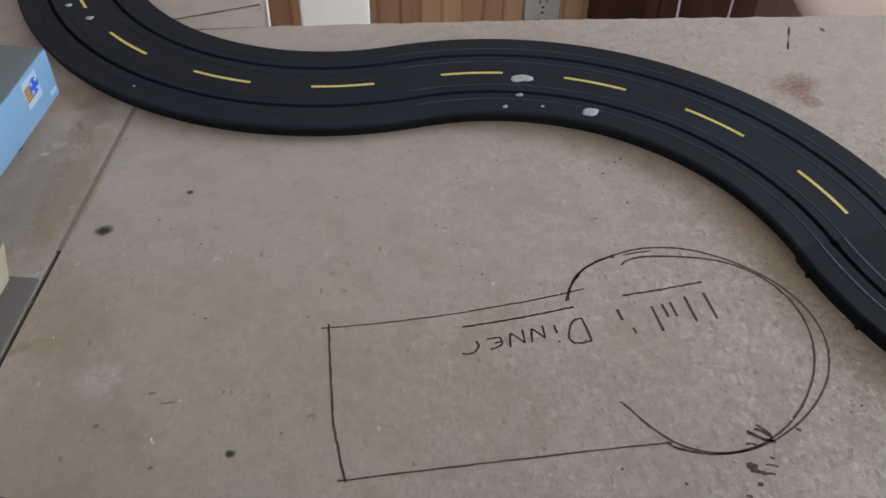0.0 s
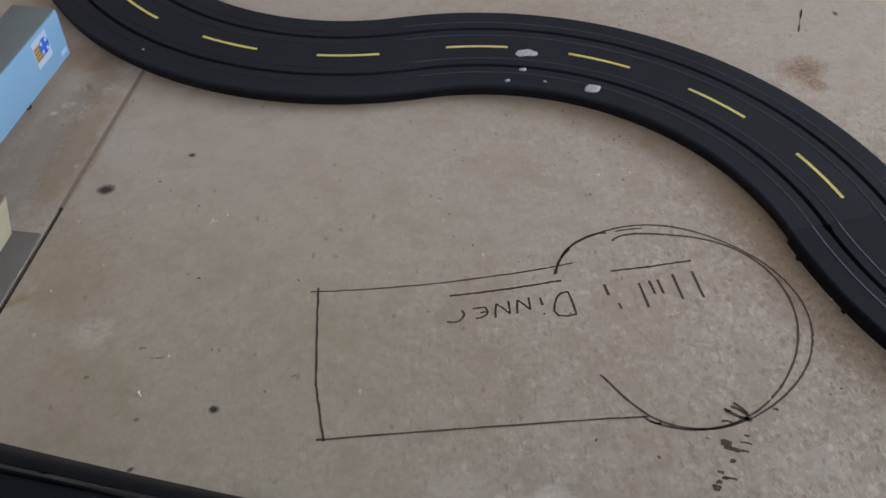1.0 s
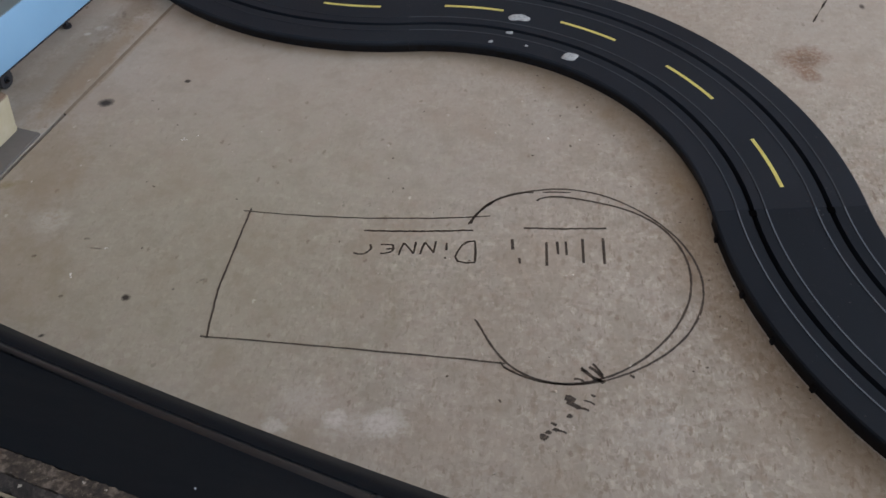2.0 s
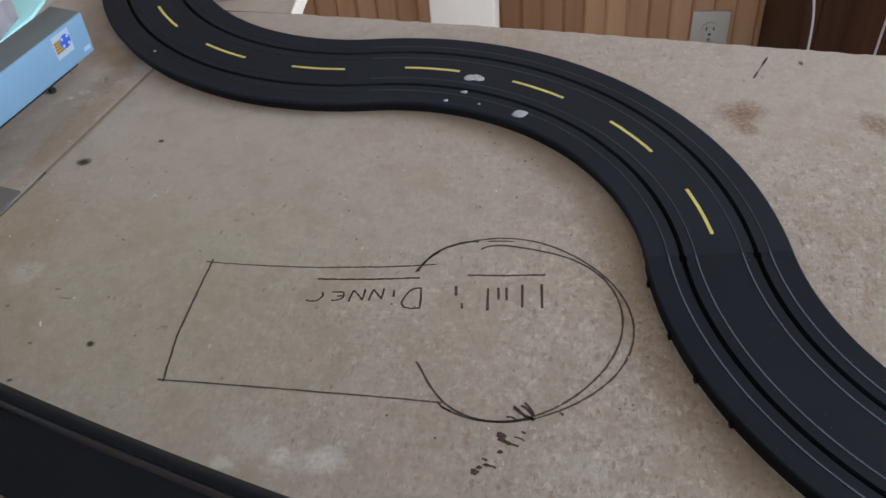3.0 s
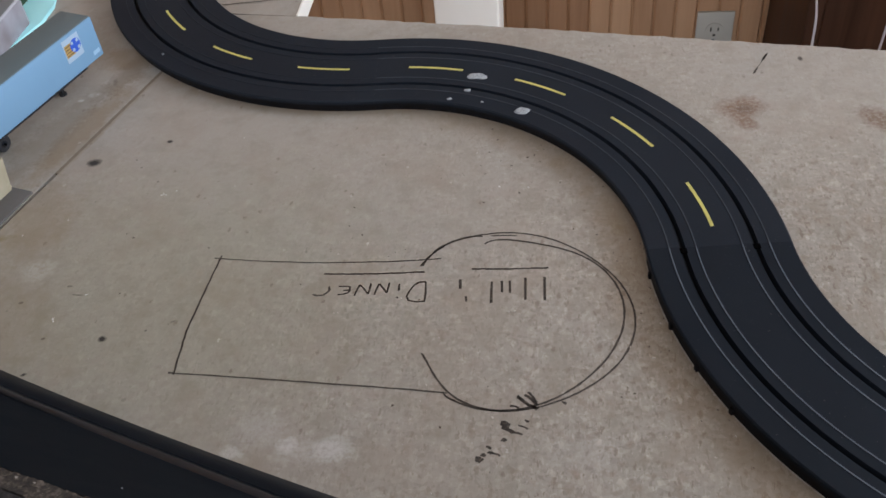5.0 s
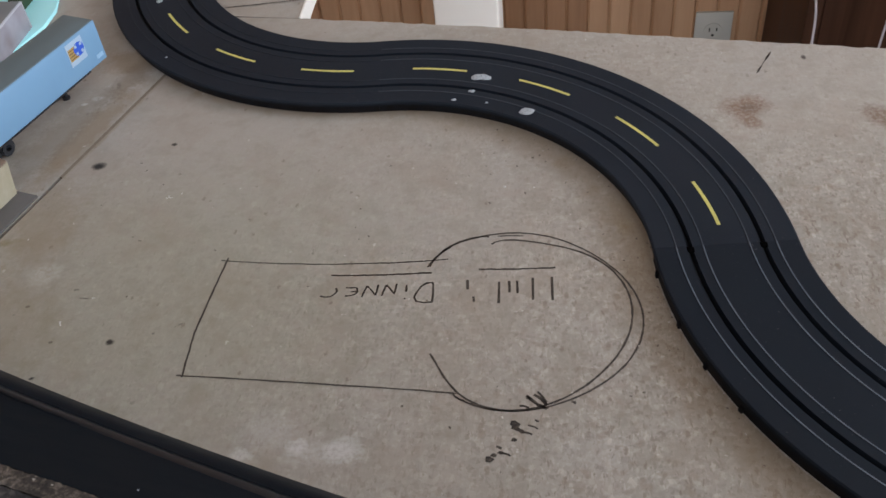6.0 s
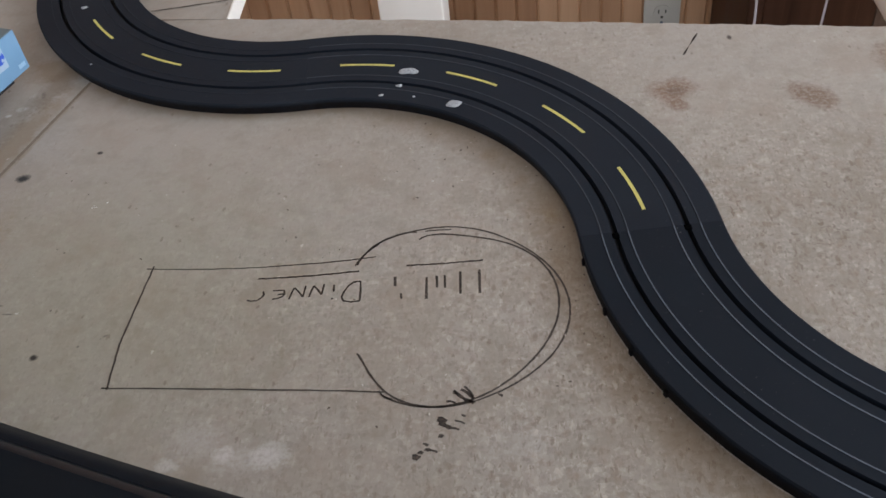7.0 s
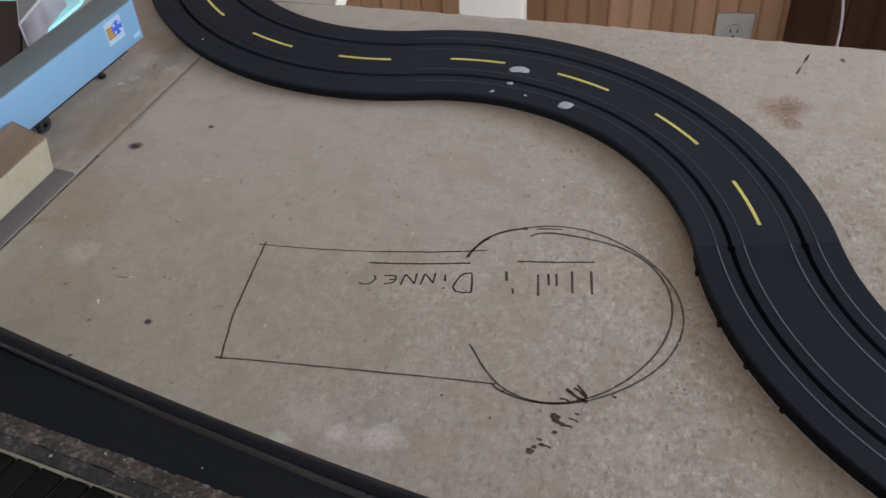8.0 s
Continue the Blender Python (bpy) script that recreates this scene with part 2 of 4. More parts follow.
RUST, WHITE_DUST, DUST_BROWN, TAR = (0.180, 0.105, 0.066), (0.56, 0.55, 0.54), (0.225, 0.158, 0.092), (0.022, 0.019, 0.017)
BLOTS = [
    (0.205, 0.060, 0.009, 0.006, 0.8, DUST_BROWN, 0.32), (0.188, 0.086, 0.010, 0.005, 0.4, DUST_BROWN, 0.28), (0.222, 0.030, 0.006, 0.009, 0.0, (0.25, 0.20, 0.10), 0.4),
    (0.3025, 0.1425, 0.0185, 0.0135, 0.2, RUST, 0.82), (0.3045, 0.1415, 0.008, 0.006, 0.2, (0.13, 0.085, 0.066), 0.6), (0.3045, 0.1265, 0.0075, 0.0085, 0.5, RUST, 0.75),
    (0.3845, 0.129, 0.020, 0.013, -0.8, (0.165, 0.105, 0.072), 0.86), (0.4455, 0.162, 0.016, 0.022, 0.0, (0.16, 0.10, 0.07), 0.85),
    (0.067, -0.121, 0.0065, 0.005, 0.2, WHITE_DUST, 0.68), (0.088, -0.122, 0.0105, 0.0080, 0.3, WHITE_DUST, 0.62), (0.077, -0.124, 0.018, 0.008, 0.2, WHITE_DUST, 0.3),
    (0.041, -0.1265, 0.0062, 0.0045, 0.0, WHITE_DUST, 0.6), (-0.104, -0.012, 0.013, 0.010, 0.3, WHITE_DUST, 0.4),
    (0.053, -0.112, 0.018, 0.012, 0.2, WHITE_DUST, 0.2), (0.20, -0.118, 0.02, 0.012, 0.0, WHITE_DUST, 0.22),
    (-0.1087, 0.0857, 0.0060, 0.0046, 0.4, TAR, 1.0), (-0.0468, -0.061, 0.0027, 0.0023, 0.0, TAR, 1.0), (-0.0642, 0.108, 0.0024, 0.0020, 0.0, TAR, 0.95),
    (0.3475, 0.1985, 0.0020, 0.0034, 0.0, (0.05, 0.04, 0.036), 0.95), (-0.0797, -0.0860, 0.0020, 0.0013, 0.5, TAR, 0.95),
    (-0.0794, -0.0619, 0.0013, 0.0010, 0.0, TAR, 0.8), (-0.1032, -0.0367, 0.0015, 0.0010, 0.3, TAR, 0.8), (-0.1084, -0.0429, 0.0011, 0.0010, 0.0, TAR, 0.6), (-0.0800, -0.0236, 0.0018, 0.0009, 0.0, TAR, 0.7),
    (-0.0251, -0.0544, 0.0009, 0.0009, 0.0, TAR, 0.6), (-0.0123, -0.0477, 0.0016, 0.0008, 0.4, TAR, 0.5), (-0.0730, -0.0300, 0.0038, 0.0007, -0.06, (0.06, 0.05, 0.04), 0.8),
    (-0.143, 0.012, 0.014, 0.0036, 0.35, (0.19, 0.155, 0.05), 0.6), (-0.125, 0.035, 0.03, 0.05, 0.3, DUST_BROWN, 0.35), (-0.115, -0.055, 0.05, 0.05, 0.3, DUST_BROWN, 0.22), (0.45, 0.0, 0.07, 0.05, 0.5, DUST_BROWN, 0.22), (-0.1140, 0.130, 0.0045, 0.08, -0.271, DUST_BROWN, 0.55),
]
LEFT_BLOTS = [
    (-0.1375, 0.1625, 0.0055, 0.0036, 0.2, WHITE_DUST, 0.85), (-0.145, 0.1555, 0.0032, 0.0022, 0.2, WHITE_DUST, 0.9),
    (-0.165, 0.085, 0.018, 0.010, 0.8, WHITE_DUST, 0.35), (-0.128, 0.21, 0.03, 0.02, 0.0, DUST_BROWN, 0.5),
    (-0.128, 0.178, 0.002, 0.006, 0.3, TAR, 0.5), (-0.10, 0.21, 0.03, 0.014, -0.6, DUST_BROWN, 0.5),
    # brown seam dust, then the trailer's soft shadow painted as two brown blots
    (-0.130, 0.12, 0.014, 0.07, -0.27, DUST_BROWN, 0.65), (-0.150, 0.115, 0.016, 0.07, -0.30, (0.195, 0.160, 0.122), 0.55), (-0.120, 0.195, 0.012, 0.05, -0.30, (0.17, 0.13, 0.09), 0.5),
]
# dust swept against the track: centre, radius of its edge, which side, how far it reaches, its middle's angle
DUST_RINGS = [(0.0831, -0.0126, 0.1560, -1, 0.026, 45), (0.4632, 0.0257, 0.229, 1, 0.026, 212), (0.0449, 0.3675, 0.2262, 1, 0.009, 250)]
# wide thin washes, a tint on the left and painted shade on the right: middle, half axes, turn, tint
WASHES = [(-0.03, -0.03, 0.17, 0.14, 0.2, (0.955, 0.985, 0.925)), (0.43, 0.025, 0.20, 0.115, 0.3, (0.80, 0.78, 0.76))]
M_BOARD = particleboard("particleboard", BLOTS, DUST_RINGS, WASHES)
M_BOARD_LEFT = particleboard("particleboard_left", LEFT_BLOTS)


def make_sawn(name, tones=((0.010, 0.008, 0.007), (0.048, 0.036, 0.028), (0.24, 0.20, 0.165))):
    n = Nodes(name, 0.9)
    a, b, clump = n.voronoi(900, n.scaled(0.7, 1, 0.7)), n.noise(700, 6, 0.8), n.noise(150, 5, 0.75)
    tone = n.math("ADD", n.math("MULTIPLY", a, 0.12), n.math("MULTIPLY_ADD", b, 0.45, n.math("MULTIPLY", clump, 0.48)))
    c = n.ramp(tone, (0.42, tones[0]), (0.54, tones[1]), (0.70, tones[2]))
    c = n.mix(n.ramp(n.noise(620, 2), (0.68, 0.0), (0.74, 0.8)), c, (0.42, 0.39, 0.35))
    n.bump(n.math("ADD", a, n.math("ADD", b, clump)), 0.9, 0.0018)
    return n.done(c)


# both toned down for shade over the front corner, the second as the shaded side
M_SAWN = make_sawn("sawn_chipboard")
M_SAWN_SHADED = make_sawn("shaded_sawn_chipboard", ((0.006, 0.0055, 0.006), (0.020, 0.0165, 0.0165), (0.11, 0.092, 0.085)))
M_EDGE = plain("bright_board_edge", (0.78, 0.75, 0.70), 0.6, vary=0.1, scale=200, bump=0.2)


def make_track_plastic(name, base, rough, dust, gloss=0.2, skirt=False):
    n = Nodes(name, rough)
    fine, wide = n.noise(900, 3), n.noise(24, 5, 0.6)
    scuff = n.noise(110, 4, 0.7, n.scaled(1, 1, 1, turn=(0, 0, 0.6)))
    c = n.mix(n.ramp(wide, (0.35, 0.0), (0.8, dust)), base, (0.072, 0.080, 0.094))
    c = n.mix(n.ramp(scuff, (0.62, 0.0), (0.75, dust * 0.7)), c, (0.12, 0.12, 0.12))
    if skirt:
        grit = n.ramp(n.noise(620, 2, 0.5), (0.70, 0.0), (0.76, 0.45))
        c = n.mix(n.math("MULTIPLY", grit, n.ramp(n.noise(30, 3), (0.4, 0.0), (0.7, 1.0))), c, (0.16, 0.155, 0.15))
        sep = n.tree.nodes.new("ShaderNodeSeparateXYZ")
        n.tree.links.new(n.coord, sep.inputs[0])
        # side walls under the lip are coloured near-black to carry their shade
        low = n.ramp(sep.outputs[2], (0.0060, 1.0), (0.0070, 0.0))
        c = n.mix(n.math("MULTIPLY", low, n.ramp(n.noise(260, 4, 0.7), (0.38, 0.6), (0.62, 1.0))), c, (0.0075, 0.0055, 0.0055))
    n.bump(fine, 0.25, 0.0003)
    n.bsdf.inputs["Specular IOR Level"].default_value = gloss
    return n.done(c, n.math("MULTIPLY_ADD", wide, 0.25, rough - 0.12))


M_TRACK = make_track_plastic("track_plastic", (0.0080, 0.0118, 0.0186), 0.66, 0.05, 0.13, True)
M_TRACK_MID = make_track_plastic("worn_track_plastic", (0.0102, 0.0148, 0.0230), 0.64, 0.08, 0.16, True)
M_PANEL = make_track_plastic("black_panel", (0.0030, 0.0054, 0.0092), 0.8, 0.03, 0.05)
M_RIDGE = make_track_plastic("ridge_plastic", (0.0066, 0.0092, 0.0136), 0.30, 0.05, 0.34)
M_LIP = make_track_plastic("lip_plastic", (0.0036, 0.0060, 0.0100), 0.5, 0.04, 0.07)
M_DEEP = plain("deep_black", (0.0006, 0.0006, 0.0008), 1.0)
M_DEEP.node_tree.nodes["Principled BSDF"].inputs["Specular IOR Level"].default_value = 0.02
M_SLOT = plain("slot_black", (0.002, 0.002, 0.0025), 0.95)
M_RAIL = plain("rail_steel", (0.110, 0.132, 0.162), 0.5, 0.0, vary=0.45, scale=200)
M_RAIL_DULL = plain("tarnished_rail", (0.050, 0.060, 0.074), 0.6, 0.0, vary=0.5, scale=160)
M_RAIL_DARK = plain("blackened_rail", (0.022, 0.028, 0.037), 0.6, 0.0, vary=0.4, scale=160)
for dull in (M_RAIL, M_RAIL_DULL, M_RAIL_DARK):
    dull.node_tree.nodes["Principled BSDF"].inputs["Specular IOR Level"].default_value = 0.12


def make_worn_paint(name, colour, under, wear):
    n = Nodes(name, 0.55)
    f = n.noise(700, 5, 0.75)
    c = n.mix(n.ramp(f, (wear, 1.0), (wear + 0.08, 0.0)), colour, under)
    return n.done(n.mix(n.noise(120), c, tuple(v * 0.75 for v in colour)))


M_YELLOW = make_worn_paint("yellow_lane_paint", (0.66, 0.60, 0.18), (0.14, 0.13, 0.04), 0.36)
M_DAB = make_worn_paint("dried_white_glue", (0.42, 0.46, 0.50), (0.12, 0.13, 0.145), 0.42)
M_INK = make_worn_paint("marker_ink", (0.042, 0.034, 0.031), (0.16, 0.13, 0.10), 0.40)
M_PENCIL = make_worn_paint("thin_pen_ink", (0.044, 0.037, 0.033), (0.20, 0.17, 0.135), 0.40)
M_GAP = plain("dust_filled_gap", (0.195, 0.158, 0.122), 0.9, vary=0.5, scale=180)
M_SEAM = plain("dirty_gap", (0.03, 0.026, 0.022), 0.9)
M_TRAILER = plain("pale_blue_plastic", (0.172, 0.325, 0.500), 0.42, vary=0.06, scale=40)
M_WEDGE_TOP = plain("light_grey_sheet", (0.165, 0.178, 0.190), 0.5, vary=0.15, scale=70)
M_TRAILER_TOP = plain("grey_blue_roof", (0.108, 0.146, 0.162), 0.5, vary=0.08, scale=60)
M_TYRE = plain("black_rubber", (0.012, 0.012, 0.016), 0.6)
M_BAR = plain("pale_blue_print", (0.32, 0.50, 0.68), 0.45, vary=0.1, scale=900)
M_STICKER = plain("white_sticker", (0.37, 0.49, 0.62), 0.45, vary=0.04)
M_ORANGE = plain("orange_print", (0.42, 0.27, 0.09), 0.5, vary=0.2, scale=900)
M_BROWN = plain("brown_print", (0.13, 0.085, 0.035), 0.5, vary=0.2, scale=900)
M_BLUE = plain("blue_print", (0.03, 0.10, 0.55), 0.45, vary=0.15, scale=900)
M_CYAN = plain("cyan_card", (0.44, 0.90, 1.0), 0.35, vary=0.08, scale=80)
M_GREEN = plain("green_print", (0.020, 0.050, 0.020), 0.5, vary=0.4, scale=120)
M_VAN = plain("white_van_plastic", (0.44, 0.45, 0.50), 0.5, vary=0.08, scale=60)


# brown noise puts the side's shade and reflection into its white colour
def make_shaded_side(name):
    n = Nodes(name, 0.45)
    c = n.mix(n.ramp(n.noise(22, 3, 0.5), (0.38, 0.0), (0.62, 0.9)), (0.36, 0.36, 0.42), (0.125, 0.095, 0.088))
    return n.done(n.mix(n.math("MULTIPLY", n.noise(300, 3), 0.3), c, (0.30, 0.29, 0.32)))


M_VAN_SIDE = make_shaded_side("shaded_van_side")
M_CARTON = plain("dark_brown_card", (0.030, 0.022, 0.018), 0.8, vary=0.2, scale=40)
M_FLAKE = plain("pale_flake", (0.47, 0.43, 0.385), 0.6)
M_FLAKE_WHITE = plain("white_flake", (0.68, 0.67, 0.65), 0.5)
M_SPECK = plain("dark_speck", (0.125, 0.100, 0.082), 0.8)
M_GREY_STRIP = plain("grey_felt", (0.115, 0.108, 0.105), 0.9, vary=0.15, scale=300, bump=0.3)


def make_wood(name, dark, mid, lite, along=(1, 1, 0.07), rough=0.5, scale=55, knots=0.0, by_piece=0.25, turn=(0, 0, 0), gloss=0.5):
    n = Nodes(name, rough)
    n.bsdf.inputs["Specular IOR Level"].default_value = gloss
    v = n.scaled(*along, turn=turn)
    if by_piece:
        add = n.tree.nodes.new("ShaderNodeVectorMath")
        add.operation = "ADD"
        n.tree.links.new(v, add.inputs[0])
        n.tree.links.new(n.math("MULTIPLY", n.random(), 7.0), add.inputs[1])
        v = add.outputs[0]
    grain, wide = n.noise(scale, 6, 0.6, v, 0.6), n.noise(scale * 0.15, 3, 0.5, v)
    c = n.ramp(n.math("ADD", n.math("MULTIPLY", grain, 0.6), n.math("MULTIPLY", wide, 0.4)), (0.3, dark), (0.5, mid), (0.72, lite))
    if knots:
        k = n.voronoi(9, n.scaled(1, 1, 0.6), out="Distance")
        c = n.mix(n.ramp(k, (0.05, knots), (0.16, 0.0)), c, tuple(x * 0.35 for x in dark))
    if by_piece:
        c = n.mix(by_piece, c, n.ramp(n.random(), (0.0, dark), (1.0, lite)), "MIX")
    n.bump(grain, 0.2, 0.0006)
    return n.done(c, n.math("MULTIPLY_ADD", grain, 0.2, rough - 0.1))


M_PINE_WALL = make_wood("varnished_pine", (0.235, 0.115, 0.056), (0.375, 0.207, 0.112), (0.50, 0.31, 0.184), knots=0.9, by_piece=0.5)
M_PINE = make_wood("raw_pine", (0.36, 0.32, 0.22), (0.43, 0.39, 0.29), (0.50, 0.46, 0.37), (1, 1, 0.4), 0.75, 120, by_piece=0)
M_STAINED = make_wood("brown_stained_pine", (0.13, 0.092, 0.064), (0.205, 0.15, 0.110), (0.28, 0.21, 0.16), (1, 0.1, 1), 0.7, 140, by_piece=0)
M_CABINET = make_wood("dark_mahogany", (0.026, 0.011, 0.006), (0.058, 0.026, 0.015), (0.10, 0.046, 0.026), rough=0.5, scale=30, by_piece=0, gloss=0.12)
M_CABINET_SIDE = make_wood("brown_mahogany_edge", (0.10, 0.06, 0.04), (0.16, 0.10, 0.07), (0.22, 0.15, 0.11), rough=0.45, by_piece=0)
M_FLOOR = make_wood("dark_oak_floor", (0.05, 0.032, 0.02), (0.085, 0.055, 0.033), (0.12, 0.08, 0.05), (1, 0.08, 1), 0.45, 60)
# dark wood, taken down to near-black to hold the front corner's shade
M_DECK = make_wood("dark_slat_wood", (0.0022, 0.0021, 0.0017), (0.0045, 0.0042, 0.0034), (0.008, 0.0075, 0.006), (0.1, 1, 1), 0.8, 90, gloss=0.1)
M_WHITE = plain("white_paint", (0.90, 0.86, 0.81), 0.45, vary=0.03, scale=30)
M_PLASTER = plain("warm_plaster", (0.70, 0.60, 0.52), 0.8, vary=0.05, scale=20, bump=0.1)
M_CEILING = plain("ceiling_paint", (0.78, 0.77, 0.75), 0.85, vary=0.03, scale=15)
M_OUTLET = plain("ivory_plastic", (0.40, 0.385, 0.345), 0.4, vary=0.03)
M_HOLE = plain("socket_dark", (0.03, 0.028, 0.025), 0.8)
M_FABRIC = plain("beige_fabric", (0.74, 0.63, 0.55), 0.85, vary=0.05, scale=260, bump=0.25)
M_CABLE = plain("white_cable", (0.50, 0.47, 0.50), 0.45, vary=0.05)
M_BATTEN = plain("pale_batten", (0.16, 0.145, 0.105), 0.7, vary=0.25, scale=250)
M_TABLE = make_wood("table_timber", (0.20, 0.13, 0.07), (0.30, 0.20, 0.12), (0.38, 0.27, 0.17), by_piece=0.2)

# ---------------- room ----------------
FLOOR_Z, CEIL_Z = -0.80, 1.60
WEST, EAST, SOUTH, NORTH = -1.80, 3.20, -2.00, 1.19


def structure(name, bm, material, label, category):
    return solid(name, bm, material, label, category, kind="structure")


floor = structure("floor", box_mesh((WEST - 0.1, SOUTH - 0.1, FLOOR_Z - 0.12), (EAST + 0.1, NORTH + 0.25, FLOOR_Z - 0.015)), M_SEAM, "dark strip-oak floor under the layout table", "floor")
structure("ceiling", box_mesh((WEST - 0.1, SOUTH - 0.1, CEIL_Z), (EAST + 0.1, NORTH + 0.25, CEIL_Z + 0.1)), M_CEILING, "plain white painted ceiling", "ceiling")
wall_north = structure("wall_north", box_mesh((WEST - 0.1, NORTH + 0.012, FLOOR_Z), (EAST + 0.1, NORTH + 0.2, CEIL_Z)), M_PLASTER, "wall clad in vertical varnished pine boards", "wall")
structure("wall_west", box_mesh((WEST - 0.1, SOUTH, FLOOR_Z), (WEST, NORTH + 0.012, CEIL_Z)), M_PLASTER, "plain warm plaster wall", "wall")


def wall_with_opening(name, along, at, lo, hi, w0, w1, z0, z1, thick, label):
    """A wall on the plane x = at or y = at with one opening through it."""
    bm = bmesh.new()

    def piece(a0, a1, b0, b1):
        if along == "y":
            add_box(bm, (at, a0, b0), (at + thick, a1, b1))
        else:
            add_box(bm, (a0, at - thick, b0), (a1, at, b1))

    piece(lo, w0, FLOOR_Z, CEIL_Z)
    piece(w1, hi, FLOOR_Z, CEIL_Z)
    piece(w0, w1, FLOOR_Z, z0)
    piece(w0, w1, z1, CEIL_Z)
    return structure(name, bm, M_PLASTER, label, "wall")


wall_with_opening("wall_east", "y", EAST, SOUTH, NORTH + 0.012, -0.60, 1.14, 0.47, 1.56, 0.1, "plaster wall with a wide window opening")
# the south opening is added to go with the fill lamp
wall_with_opening("wall_south", "x", SOUTH, WEST, EAST, -0.46, 1.06, -0.70, 1.45, 0.1, "unseen plaster wall with a tall opening added for the fill lamp")

# ---------------- layout table ----------------
BOARD_T = 0.016
SEAM_A, SEAM_DIR = Vector((-0.0977, 0.1887)), Vector((-0.268, -0.9634))
seam_at = lambda y: SEAM_A.x + (y - SEAM_A.y) * SEAM_DIR.x / SEAM_DIR.y
back_at = lambda x: 0.2648 - 0.1385 * (x + 0.008) + (0.0016 * math.sin(math.pi * x / 0.32) if 0 < x < 0.48 else 0.0)


def ragged(x0, x1, steps, amount, seed):
    rng = random.Random(seed)
    pts = []
    for i in range(steps + 1):
        x = x0 + (x1 - x0) * i / steps
        pts.append((x, back_at(x) + rng.uniform(-amount, amount)))
    return pts


GAP = 0.0014
main_outline = [(seam_at(-0.42) + GAP, -0.42), (0.85, -0.42), (0.85, back_at(0.85))] + ragged(0.84, -0.013, 150, 0.0007, 4) + [(seam_at(back_at(-0.05)) + GAP, back_at(-0.05))]
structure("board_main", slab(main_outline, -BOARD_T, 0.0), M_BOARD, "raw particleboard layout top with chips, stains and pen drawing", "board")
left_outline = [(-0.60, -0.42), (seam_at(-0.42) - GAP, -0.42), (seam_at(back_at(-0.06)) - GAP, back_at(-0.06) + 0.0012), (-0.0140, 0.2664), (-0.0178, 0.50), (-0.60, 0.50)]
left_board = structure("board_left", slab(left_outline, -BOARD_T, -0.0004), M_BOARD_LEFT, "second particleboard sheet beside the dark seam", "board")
edge_bm = sweep([(0.0, -BOARD_T), (0.0012, -BOARD_T), (0.0012, 0.0002), (0.0, 0.0002)], [(-0.01395, 0.2668, 1, 0.016, 0), (-0.01775, 0.4995, 1, 0.016, 0)])
part("edge_band", edge_bm, M_EDGE, left_board, "pale bright edging strip")
# frame under the boards
table = thing("layout_table", (0.1, 0.0, FLOOR_Z), "timber trestle frame carrying the particleboard tops", "table")
for x in (-0.50, 0.72):
    for y in (-0.36, 0.10):
        part("leg", box_mesh((x, y, FLOOR_Z), (x + 0.07, y + 0.07, -0.10), bevel=0.003), M_TABLE, table)
for y in (-0.36, 0.10):
    part("rail", box_mesh((-0.55, y + 0.012, -0.10), (0.80, y + 0.052, -BOARD_T - 0.0005), bevel=0.003), M_TABLE, table)

# ---------------- slot track ----------------
TOP, HALF, SLOT, RAIL = 0.0094, 0.038, 0.019, 0.0070
R_MID = 0.191
JOIN_DEG = 95.75
C_B = Vector((0.0831, -0.0126))
turn_out = lambda deg: Vector((math.cos(radians(deg)), math.sin(radians(deg))))
C_A = C_B + turn_out(JOIN_DEG) * 2 * R_MID
C_C = C_B + turn_out(JOIN_DEG - 90) * 2 * R_MID


def road_profile(tuck):
    """Cross-section of the road: a thin overhanging lip, side walls set in by tuck at the foot, two guide slots."""
    half = [
        (HALF - tuck, 0.0), (HALF - tuck * 0.7, TOP - 0.0030), (HALF, TOP - 0.0027), (HALF, TOP - 0.0007), (HALF - 0.0008, TOP),
        (SLOT + 0.0014, TOP), (SLOT + 0.0014, TOP - 0.0055), (SLOT - 0.0014, TOP - 0.0055), (SLOT - 0.0014, TOP),
    ]
    return [(-a, u) for a, u in half] + half[::-1]


def arc_spots(centre, a0, a1, shift=0.0, step=1.5, z=0.0):
    n = max(2, int(abs(a1 - a0) / step))
    out = []
    for i in range(n + 1):
        d = turn_out(a0 + (a1 - a0) * i / n)
        p = centre + d * (R_MID + shift)
        out.append((p.x, p.y, d.x, d.y, z))
    return out


